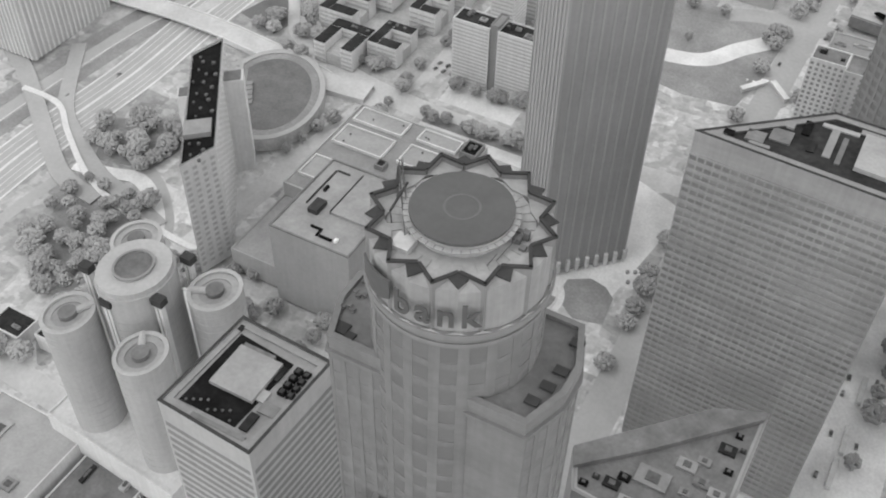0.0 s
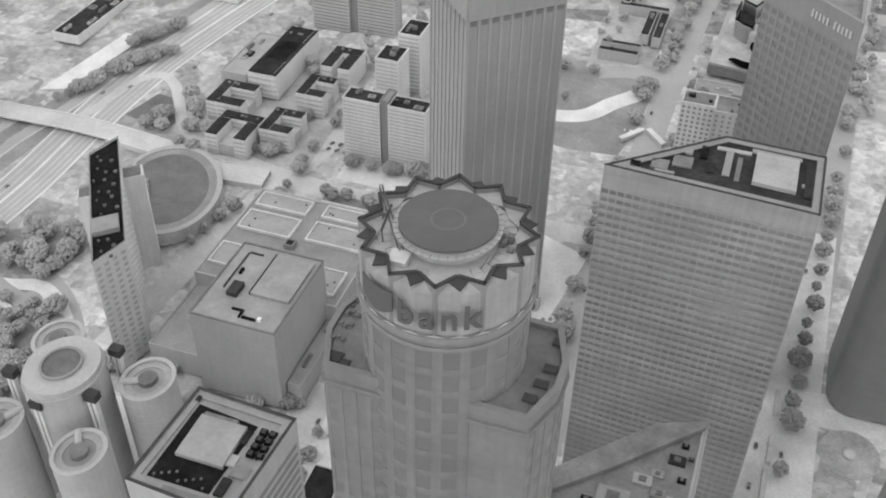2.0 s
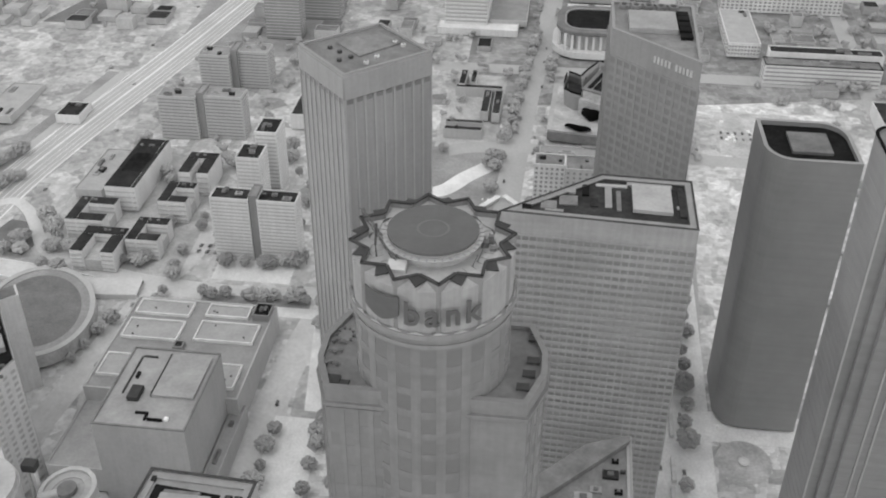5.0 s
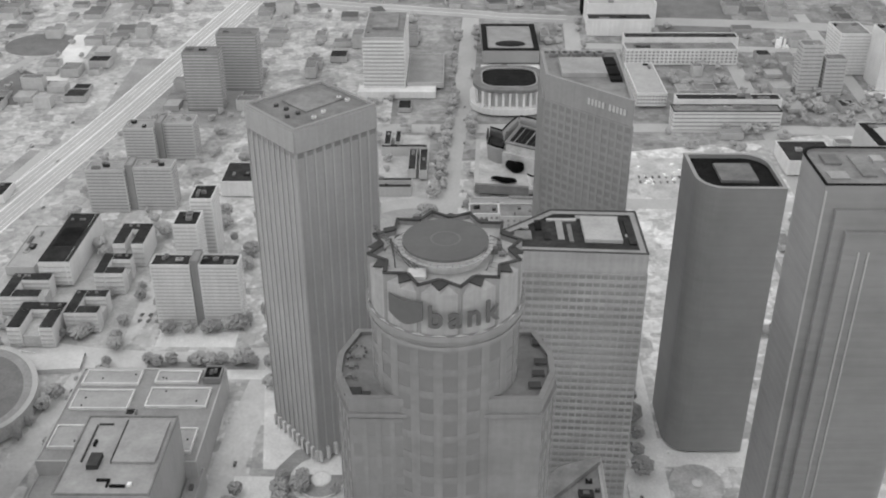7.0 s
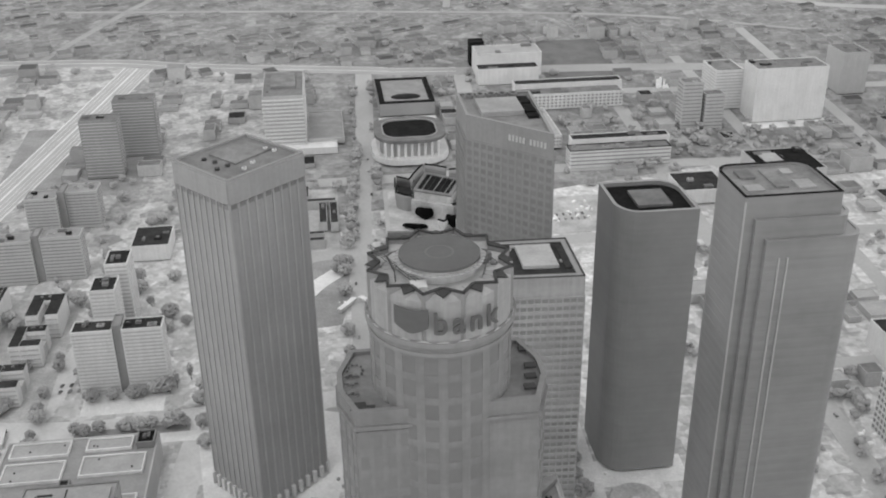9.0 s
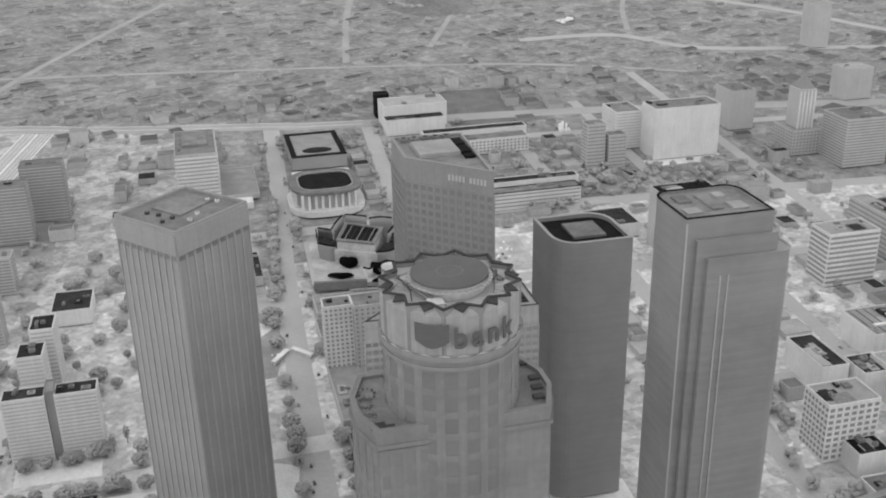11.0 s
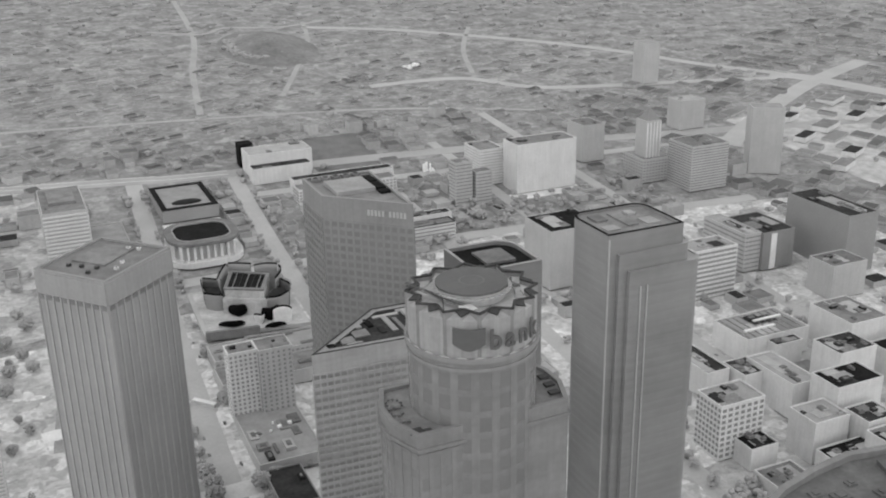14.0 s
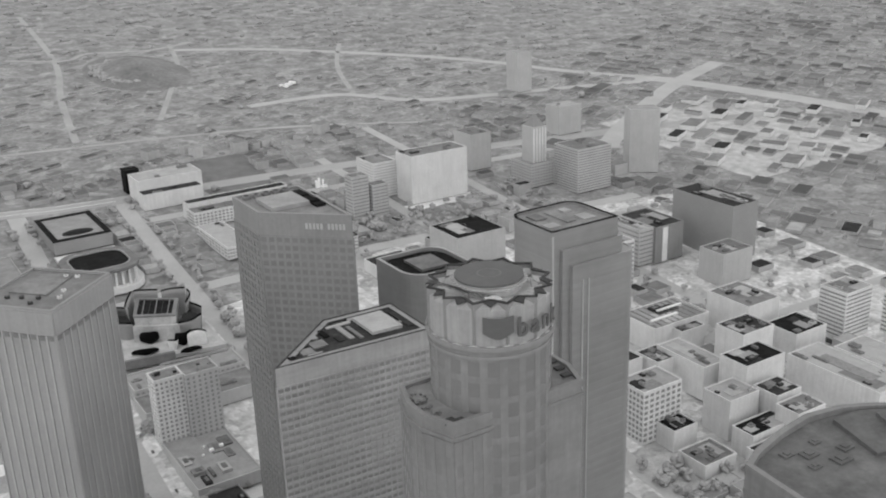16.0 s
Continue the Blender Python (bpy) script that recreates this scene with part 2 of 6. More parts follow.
def tube(bm, p, q, r, n=6):
    p, q = Vector(p), Vector(q)
    m = (q - p).to_track_quat("Z", "Y").to_matrix().to_4x4()
    a = [bm.verts.new(Matrix.Translation(p) @ m @ Vector((r * math.cos(2 * math.pi * i / n), r * math.sin(2 * math.pi * i / n), 0))) for i in range(n)]
    b = [bm.verts.new(Matrix.Translation(q) @ m @ Vector((r * math.cos(2 * math.pi * i / n), r * math.sin(2 * math.pi * i / n), 0))) for i in range(n)]
    for i in range(n):
        bm.faces.new((a[i], a[(i + 1) % n], b[(i + 1) % n], b[i]))
    bm.faces.new(a[::-1])
    bm.faces.new(b)
    return bm


def facade(th, p0, p1, z0, z1, nu, nz, wu, wz, pane="glass_dark", wall="stone", depth=0.5, own=300, sill=0.5):
    """Window panes in rows and columns between real piers and spandrels. own: how many panes, from the top, are objects of their own."""
    face = (p0, p1)
    L = (Vector(p1) - Vector(p0)).length
    cw, ch = L / nu, (z1 - z0) / nz
    for i in range(nu + 1):
        w = cw * (1 - wu)
        u = cw * i
        fbox("pier", th, wall, face, max(0, u - w / 2), min(L, u + w / 2), z0, z1, 0, depth + 0.08)
    for j in range(nz + 1):
        h = ch * (1 - wz)
        z = z0 + ch * j
        fbox("spandrel", th, wall, face, 0.02, L - 0.02, max(z0, z - h / 2), min(z1, z + h / 2), 0, depth)
    rest = bmesh.new()
    count = 0
    U = (Vector(p1) - Vector(p0)).normalized()
    Nn = Vector((U.y, -U.x))
    for j in range(nz - 1, -1, -1):
        for i in range(nu):
            u0, u1 = cw * (i + 0.5 - wu / 2) - 0.1, cw * (i + 0.5 + wu / 2) + 0.1
            a, b = z0 + ch * (j + 0.5 - wz / 2) - 0.1, z0 + ch * (j + 0.5 + wz / 2) + 0.1
            if count < own:
                fbox("window", th, pane, face, u0, u1, a, b, -0.1, 0.12)
            else:
                q = [Vector(p0) + U * u + Nn * d for u, d in ((u0, 0.12), (u1, 0.12), (u1, -0.1), (u0, -0.1))]
                prism(rest, [tuple(v) for v in q], a, b)
            count += 1
    if count > own:
        tagged(part("glazing", rest, pane, th), kind="stuff")
    else:
        rest.free()

# ---- ground, roads ----
bm = bmesh.new()
bmesh.ops.create_grid(bm, x_segments=60, y_segments=60, size=4600)
ground = tagged(part("ground", bm, "ground"), "pale warm city ground reaching the horizon", "ground", kind="structure")

tagged(part("pavement", prism(bmesh.new(), [(-352, 20), (300, 0), (760, 150), (760, 640), (420, 690), (150, 640), (-210, 600), (-330, 500)], -0.2, 0.02), "town"), "bright warm paving of the inner town", "pavement", kind="structure")


tagged(part("pavement_west", prism(bmesh.new(), [(-700, 60), (-352, 20), (-330, 500), (-210, 600), (-60, 640), (-60, 1000), (-300, 1062), (-520, 1078), (-700, 1000)], -0.2, 0.01), "west"), "bright yards and lots beside the freeway", "pavement", kind="structure")


def strip(name, pts, width, material, z=0.05, label="", category="road", deep=0.3):
    """A road along a line of points, of constant width."""
    b = bmesh.new()
    rows = []
    for i, p in enumerate(pts):
        a, c = Vector(pts[max(0, i - 1)]), Vector(pts[min(len(pts) - 1, i + 1)])
        d = (c - a).normalized()
        s = Vector((-d.y, d.x)) * width / 2
        p = Vector(p)
        rows.append([b.verts.new((*(p + s), z)), b.verts.new((*(p - s), z)), b.verts.new((*(p - s), z - deep)), b.verts.new((*(p + s), z - deep))])
    for r, q in zip(rows, rows[1:]):
        for k in range(4):
            b.faces.new((r[k], r[(k + 1) % 4], q[(k + 1) % 4], q[k]))
    return tagged(part(name, b, material), label or "pale warm asphalt city street", category, kind="structure")


def curve_pts(pts, n=8):
    """A smooth line through points."""
    out = []
    P = [Vector(p) for p in pts]
    for i in range(len(P) - 1):
        a, b, c, d = P[max(0, i - 1)], P[i], P[i + 1], P[min(len(P) - 1, i + 2)]
        for k in range(n):
            t = k / n
            out.append(tuple(0.5 * ((2 * b) + (c - a) * t + (2 * a - 5 * b + 4 * c - d) * t * t + (3 * b - a - 3 * c + d) * t ** 3)))
    return out + [tuple(P[-1])]


ROADS = [
    ([(-340, 374), (-320, 360), (-297, 349), (-265, 345)], 10),
    ([(-395, 100), (-381, 191), (-352, 205), (-327, 198), (-300, 175), (-285, 150)], 9),
    ([(-356, 318), (-343, 334), (-322, 336), (-293, 324), (-277, 309), (-258, 306)], 5),
    ([(-122, 469.0), (-64.0, 477.0), (-40.0, 503.0), (-16.0, 530.0), (-4.0, 560.0), (-1.0, 596.0)], 15),
    ([(-12, -80), (-8, 371), (0, 619), (11, 747), (24, 1000)], 20),
    ([(98, 60), (105, 198), (122, 337), (130, 700), (143, 979)], 18),
    ([(-140, -60), (-138, 60), (-137, 176), (-130, 270), (-118, 350)], 20),
    ([(-285, 90), (-273, 169), (-267, 205), (-246, 320), (-225, 394), (-200, 560)], 18),
    ([(-380, 52), (-280, 44), (-180, 38), (-80, 36), (20, 34), (120, 32), (300, 30)], 15),
    ([(-340, 395), (-300, 358), (-255, 343), (-180, 338), (-110, 345), (-20, 350), (80, 352)], 18),
    ([(-60, 540), (0, 550), (260, 545), (600, 520)], 16),
    ([(-90, 690), (0, 690), (300, 690), (700, 660)], 18),
    ([(140, 900), (500, 880), (900, 850)], 16),
    ([(300, 100), (305, 500), (310, 900)], 16),
    ([(415, 100), (420, 500), (425, 1000)], 14),
    ([(540, 100), (545, 500), (550, 1100)], 14),
    ([(300, 200), (800, 190)], 12),
    ([(300, 345), (900, 335)], 12),
]
for n, (pts, wd) in enumerate(ROADS):
    strip("road_%d" % (n + 1), curve_pts(pts), wd, "pave" if n == 3 else "street" if n in (6, 7, 8, 9) else "road", 0.05 + 0.006 * n)
FREEWAY = [(-425, 60), (-422, 180), (-411, 275), (-409, 350), (-402, 430), (-383, 520), (-338, 690), (-298, 860), (-256, 1045)]


def beside(pts, k):
    """The line moved k metres to the right."""
    out = []
    for i, p in enumerate(pts):
        d = (Vector(pts[min(len(pts) - 1, i + 1)]) - Vector(pts[max(0, i - 1)])).normalized()
        out.append((p[0] + d.y * k, p[1] - d.x * k))
    return out


FLINE = curve_pts(FREEWAY)
strip("road_%d" % (len(ROADS) + 1), FLINE, 37, "freeway", 0.2, "pale multi-lane freeway", "freeway")
for n, (k, wd) in enumerate(((-18.0, 1.6), (-1.5, 2.2), (18.2, 1.6), (-7.2, 0.5), (-12.6, 0.5), (4.6, 0.5), (9.2, 0.5), (13.8, 0.5))):
    strip("trim_%d" % (n + 50), beside(FLINE, k), wd, "lane", 0.3 + 0.01 * n, "bright concrete freeway divider", "divider")
patch_line = curve_pts([(-470, 60), (-466, 180), (-457, 260), (-447, 320), (-434, 370), (-405, 520), (-378, 640)])
strip("trim_2", beside(patch_line, 12), 11, "soil", 0.14, "dark planted freeway verge", "verge")
strip("trim_3", beside(patch_line, -12), 11, "soil", 0.14, "dark planted freeway verge", "verge")
strip("road_50", patch_line, 11, "freeway", 0.24, "pale side carriageway of the freeway", "freeway")
strip("trim_4", beside(patch_line, 4.6), 0.8, "lane", 0.3, "bright concrete carriageway edge", "divider")
CROSSWAY = curve_pts([(-520, 1085), (-299, 1070), (-180, 1038), (23, 1000), (106, 985), (500, 950), (1200, 820)])
strip("road_%d" % (len(ROADS) + 2), CROSSWAY, 25, "road_far", 0.26, "grey freeway crossing the far town", "freeway")
for n, k in enumerate((-12, 1)):
    strip("trim_%d" % (n + 20), beside(CROSSWAY[:34], k), 1.0, "lane", 0.34 + 0.01 * n, "bright concrete freeway divider", "divider")
strip("road_51", curve_pts([(-470, 228), (-436, 226), (-410, 207), (-373, 183), (-338, 170), (-305, 166), (-275, 163), (-250, 165)]), 4, "lane", 2.2, "narrow bright curved ramp", "ramp", 2.1)
strip("road_52", curve_pts([(-385, 186), (-360, 190), (-341, 195), (-322, 187), (-303, 169), (-297, 150)]), 10, "pave", 0.6, "bright looped slip road", "ramp", 0.55)
strip("road_40", curve_pts([(-520, 262), (-480, 241), (-421, 198), (-384, 174), (-350, 168)]), 12, "road", 1.5, "pale low ramp across the freeway", "ramp", 1.45)
strip("road_41", curve_pts([(-470, 285), (-431, 228), (-396, 203), (-363, 186), (-332, 178), (-300, 168)]), 11, "road", 1.2, "pale curved freeway ramp", "ramp", 1.15)
strip("road_42", curve_pts([(-382, 345), (-327, 339), (-286, 331), (-250, 333)]), 17, "street", 4.0, "pale raised street leading to the bridge", "road", 3.9)
strip("road_44", curve_pts([(-420, 352), (-414, 372), (-409, 393), (-403, 414), (-389, 427), (-372, 418), (-357, 399), (-339, 373), (-320, 360), (-300, 350)]), 9, "street", 0.5, "pale looped freeway exit", "ramp", 0.45)
strip("road_43", curve_pts([(-520, 342), (-470, 344), (-422, 346), (-382, 345)]), 17, "street", 4.0, "pale bridge over the freeway", "bridge", 1.0)
for n, k in enumerate((-8.4, 8.4)):
    strip("trim_%d" % (n + 30), beside(curve_pts([(-520, 342), (-470, 344), (-422, 346), (-382, 345), (-327, 339), (-286, 331)]), k), 0.5, "lane", 4.9, "pale bridge parapet", "parapet", 1.0)

# ---- the round tower with the star crown ----
tower = thing("round_tower", "tall round grey tower with a star-shaped crown and helipad", "skyscraper", (0, 0, 0), top=PIVOT, foot=[(-30, -30), (30, 30)], deep=1.0)
CR = 18.3


part("shaft", prism(bmesh.new(), circle(CR - 0.6, 96), -4, 304), "granite", tower, smooth=False)
LEFT = [(-23.3, 14.7), (-27.2, 4), (-27.2, -4), (-23.3, -14.7), (-6, -14.9), (-6, 14.9)]
RIGHT = [(23.3, -14.7), (27.2, -4), (27.2, 4), (23.3, 14.7), (6, 14.9), (6, -14.9)]
FRONT = [(-13, -23), (-4, -26.5), (4, -26.5), (13, -23), (13, -10), (-13, -10)]
for pts, top in ((LEFT, 282.0), (RIGHT, 282.0), (FRONT, 228.0)):
    sh = part("shoulder", prism(bmesh.new(), pts, 0, top), "granite", tower)
    part("roof", prism(bmesh.new(), inset(pts, 1.3), top - 0.5, top + 0.06), "roof", sh, "dark roof deck of the shoulder")
    part("parapet", frame_ring(bmesh.new(), inset(pts, -0.25), inset(pts, 1.2), top - 1.2, top + 1.1), "granite", sh)
    part("ledge", frame_ring(bmesh.new(), inset(pts, -0.8), inset(pts, 0.5), top - 4.2, top - 3.2), "granite", sh)

# window bays round the shaft
BAYS, PITCH = 20, 6.6
rest = bmesh.new()
ang = math.radians(18)
for j in range(44):
    zt = 298.6 - PITCH * j
    for k in range(BAYS):
        a = math.radians(-140) + ang * k
        hw = CR * math.tan(ang * 0.34)
        d = Vector((math.cos(a), math.sin(a)))
        s = Vector((-d.y, d.x))
        c = d * (CR - 0.35)
        f = (tuple(c - s * hw), tuple(c + s * hw))
        if j < 13:
            fbox("window", tower, "granite_window", f, 0, 2 * hw, zt - 4.6, zt, 0, 0.2)
        else:
            prism(rest, [tuple(c - s * hw), tuple(c + s * hw), tuple(c + s * hw - d * .3), tuple(c - s * hw - d * .3)][::-1], zt - 4.6, zt)
tagged(part("glazing", rest, "granite", tower), kind="stuff")
for k in range(BAYS):
    a = math.radians(-140) + ang * (k + 0.5)
    d = Vector((math.cos(a), math.sin(a)))
    s = Vector((-d.y, d.x))
    c = d * (CR - 0.7)
    fbox("pier", tower, "granite", (tuple(c - s * 1.15), tuple(c + s * 1.15)), 0, 2.3, 0, 300, 0, 0.7)
for j in range(44):
    zt = 300.6 - PITCH * j
    part("spandrel", frame_ring(bmesh.new(), circle(CR, 60), circle(CR - 0.8, 60), zt - 2.0, zt), "granite", tower)
# windows on the shoulders
for pts, top, own in ((LEFT, 277.0, 36), (RIGHT, 277.0, 36), (FRONT, 222.0, 20)):
    for i in range(4 if pts is not FRONT else 5):
        p, q = pts[i], pts[(i + 1) % 6]
        L = (Vector(q) - Vector(p)).length
        nu = max(1, round(L / 3.6))
        if i in (0, 1, 2, 3):
            facade(tower, p, q, top - PITCH * 36 if pts is not FRONT else top - PITCH * 28, top, nu, 36 if pts is not FRONT else 28, 0.6, 0.62, "granite_window", "granite", 0.16, own if i != 1 else 40)

# rings under the crown
for z0, z1, r, mt in ((299.6, 300.6, CR + 0.5, "stone"), (300.6, 302.3, CR + 0.15, "granite"), (302.3, 303.6, CR + 1.0, "stone")):
    part("ring", frame_ring(bmesh.new(), circle(r, 96), circle(CR - 1.5, 96), z0, z1), mt, tower)

# the crown: twelve tall pleats, with sloping facets in the notches between them, painted dark for the cold sky they
# reflect
TIPS, R1, R0, ZT, ZB = 12, 18.7, 15.2, 316.4, 303.6
A0 = math.radians(-79)
for k in range(TIPS):
    a = A0 + 2 * math.pi * k / TIPS
    h = math.pi / TIPS

    def pol(r, ang):
        return Vector((r * math.cos(ang), r * math.sin(ang)))
    tip, n0, n1 = pol(R1, a), pol(R0, a - h), pol(R0, a + h)
    b = bmesh.new()
    # pleat walls, thick sheets from notch to tip to notch
    for p, q in ((n0, tip), (tip, n1)):
        d = (q - p).normalized()
        inn = Vector((-d.y, d.x)) * 0.45
        prism(b, [tuple(p), tuple(q), tuple(q + inn), tuple(p + inn)], ZB, ZT)
    part("pleat", b, "crown", tower)
    b = bmesh.new()
    for p, q in ((n0, tip), (tip, n1)):
        d = (q - p).normalized()
        inn, out = Vector((-d.y, d.x)) * 0.55, Vector((d.y, -d.x)) * 0.15
        prism(b, [tuple(p + out), tuple(q + out), tuple(q + inn), tuple(p + inn)], ZT, ZT + 0.5)
    part("coping", b, "coping", tower, "dark cold metal coping")
    # the lower pleat that fills the notch, with its sloping top painted dark as reflected sky
    m = a + h
    apex = pol(R1 - 0.3, m)
    s0, s1, inner = n1.lerp(tip, 0.40), n1.lerp(pol(R1, a + 2 * h), 0.40), n1
    b = bmesh.new()
    w0, w1 = n1.lerp(tip, 0.86), n1.lerp(pol(R1, a + 2 * h), 0.86)
    lv = [[b.verts.new((*p, z)) for p, z in zip((s0, inner, s1, apex), (ZT - 0.5, ZT - 0.4, ZT - 0.5, ZT - 0.9))]]
    for zz in (ZT - 2.0, ZB):
        lv.append([b.verts.new((*p, zz)) for p in (w0, inner, w1, apex)])
    b.faces.new(lv[0])
    for up, dn in zip(lv, lv[1:]):
        for i in range(4):
            b.faces.new((up[i], up[(i + 1) % 4], dn[(i + 1) % 4], dn[i]))
    part("flute", b, "flute", tower)
    b = bmesh.new()
    vs = [b.verts.new((*p, z)) for p, z in ((s0, ZT + 0.1), (inner, ZT + 0.2), (s1, ZT + 0.1), (apex + pol(0.25, m), ZT - 0.4))]
    lo = [b.verts.new((v.co.x, v.co.y, v.co.z - 0.3)) for v in vs]
    b.faces.new(vs)
    b.faces.new(lo[::-1])
    for i in range(4):
        b.faces.new((vs[i], vs[(i + 1) % 4], lo[(i + 1) % 4], lo[i]))
    part("facet", b, "coping", tower, "sloping metal facet, painted dark for the cold sky it reflects")
    b = bmesh.new()
    prism(b, [tuple(n0 * 0.985), tuple(tip * 0.975), tuple(n1 * 0.985), tuple(pol(R0 * 0.9, a))], 314.4, 315.2)
    part("corner_deck", b, "deck", tower)
    # bright feet
    for m2 in (a, a + h):
        b = bmesh.new()
        f0, f1, f2 = pol(R1 + 0.25, m2 - h * 0.4), pol(R1 + 0.25, m2 + h * 0.4), pol(R1 - 0.2, m2)
        vs = [b.verts.new((*f0, ZB)), b.verts.new((*f1, ZB)), b.verts.new((*f2, ZB)), b.verts.new((*pol(R1 + 0.1, m2), ZB + 0.6))]
        for q in ((0, 1, 3), (1, 2, 3), (2, 0, 3), (2, 1, 0)):
            b.faces.new([vs[i] for i in q])
        part("foot", b, "stone_light", tower, "pale sloping foot of a pleat")
# decks inside the crown and the helipad
part("crown_floor", prism(bmesh.new(), circle(R0 - 0.2, 48), 305, 314.6), "deck", tower)
RD = 14.4
for k in range(36):
    a, c = 2 * math.pi * (k + 0.04) / 36, 2 * math.pi * (k + 0.96) / 36
    part("deck_panel", prism(bmesh.new(), [(11.6 * math.cos(a), 11.6 * math.sin(a)), (RD * math.cos(a), RD * math.sin(a)), (RD * math.cos(c), RD * math.sin(c)), (11.6 * math.cos(c), 11.6 * math.sin(c))], 314.55, 314.78), "deck", tower)
part("deck_rim", frame_ring(bmesh.new(), circle(RD + 0.35, 72), circle(RD + 0.05, 72), 314.4, 315.1), "metal", tower)
part("drum", prism(bmesh.new(), circle(9.4, 64), 314.4, 318.1), "deck_hot", tower, "warm drum under the helipad")
part("helipad", prism(bmesh.new(), circle(10.2, 72), 318.1, 318.8), "pad", tower, "dark round helipad deck")
part("helipad_ring", frame_ring(bmesh.new(), circle(3.7, 48), circle(3.2, 48), 318.75, 318.84), "pad_mark", tower)
part("helipad_rim", frame_ring(bmesh.new(), circle(11.3, 72), circle(10.2, 72), 317.3, 317.5), "deck", tower, "pale safety shelf round the helipad")
for k in range(40):
    a = 2 * math.pi * k / 40
    b = bmesh.new()
    tube(b, (10.35 * math.cos(a), 10.35 * math.sin(a), 317.56), (11.4 * math.cos(a), 11.4 * math.sin(a), 317.56), 0.07, 4)
    part("shelf_rib", b, "metal", tower)

# shield and letters on the crown
def curved(bm, r, lift=0.0):
    for v in bm.verts:
        a, rr = v.co.x / r, r + v.co.y
        v.co = Vector((rr * math.sin(a), -rr * math.cos(a), v.co.z))


bm = bmesh.new()
NX = 16
cols = []
for i in range(NX + 1):
    x = -4.4 + 8.8 * i / NX
    top = 312.5 + 0.6 * (x / 4.4) ** 2
    low = 306.3 + 2.0 * (abs(x) / 4.4) ** 1.6
    cols.append([bm.verts.new((x, y, z)) for y, z in ((0.2, low), (0.2, top), (-0.2, top), (-0.2, low))])
for c0, c1 in zip(cols, cols[1:]):
    for k in range(4):
        bm.faces.new((c0[k], c1[k], c1[(k + 1) % 4], c0[(k + 1) % 4]))
bm.faces.new(cols[0])
bm.faces.new(cols[-1][::-1])
curved(bm, R1 + 0.8)
bmesh.ops.rotate(bm, verts=bm.verts, cent=(0, 0, 0), matrix=Matrix.Rotation(math.radians(-117.7 + 90), 3, "Z"))
part("sign_shield", bm, "sign", tower, "dark plain shield sign")


def text_bm(body, size, depth):
    cu = bpy.data.curves.new("text", "FONT")
    cu.body, cu.size, cu.extrude, cu.offset = body, size, depth, 0.02 * size
    cu.align_x = "CENTER"
    ob = bpy.data.objects.new("text", cu)
    scene.collection.objects.link(ob)
    bpy.context.view_layer.update()
    me = bpy.data.meshes.new_from_object(ob.evaluated_get(bpy.context.evaluated_depsgraph_get()))
    b = bmesh.new()
    b.from_mesh(me)
    bpy.data.objects.remove(ob)
    bpy.data.meshes.remove(me)
    return b


for ch, deg in zip("bank", (-96.5, -83.5, -70.2, -57)):
    b = text_bm(ch, 8.2, 0.2)
    for vv in b.verts:
        vv.co = Vector((vv.co.x * 0.9, vv.co.z, 306.6 + vv.co.y))
    curved(b, R1 + 0.8)
    bmesh.ops.rotate(b, verts=b.verts, cent=(0, 0, 0), matrix=Matrix.Rotation(math.radians(deg + 90), 3, "Z"))
    part("sign_letter", b, "sign", tower, "dark raised sign letter")

# roof units on the shoulders
for x, y, a in ((24.0, 9.5, 20), (24.0, 1.0, 0), (23.2, -4.0, -10), (22.0, -8.8, -14)):
    u = thing("roof_hatch", "small dark roof unit on the tower's shoulder", "roof unit", (x, y, 282.06), "roof units on the shoulder")
    pbox("cover", u, "coping", x - 1.5, x + 1.5, y - 1.1, y + 1.1, 282.35, 283.0)
    pbox("base", u, "stone_dark", x - 1.3, x + 1.3, y - 0.9, y + 0.9, 282.06, 282.35)
for k in range(9):
    x, y = -22.5 - (k % 3) * 1.2, -6 + (k // 3) * 4.2 + (k % 2) * 0.8
    u = thing("vent", "small dark roof vent", "vent", (x, y, 282.06), "vents on the shoulder")
    pbox("cap", u, "metal", x - 0.5, x + 0.5, y - 0.5, y + 0.5, 282.6, 283.1)
    pbox("neck", u, "stone_dark", x - 0.3, x + 0.3, y - 0.3, y + 0.3, 282.06, 282.6)

for k in range(10):
    a = 2 * math.pi * k / 10
    x, y = -22.6 + 2.1 * math.cos(a), 5.2 + 3.0 * math.sin(a)
    u = thing("vent", "small black roof vent in a ring", "vent", (x, y, 282.06), "vents on the shoulder")
    pbox("cap", u, "metal", x - 0.3, x + 0.3, y - 0.3, y + 0.3, 282.4, 282.8)
    pbox("neck", u, "stone_dark", x - 0.25, x + 0.25, y - 0.25, y + 0.25, 282.06, 282.4)
for x0, x1, y0, y1 in ((-24.5, -20.5, -12.6, -9.6), (-20.4, -18.2, -13.2, -11.2)):
    u = thing("roof_hatch", "flat dark roof cover on the tower's shoulder", "roof unit", ((x0 + x1) / 2, (y0 + y1) / 2, 282.06), "roof units on the shoulder")
    pbox("cover", u, "coping", x0, x1, y0, y1, 282.06, 282.5)

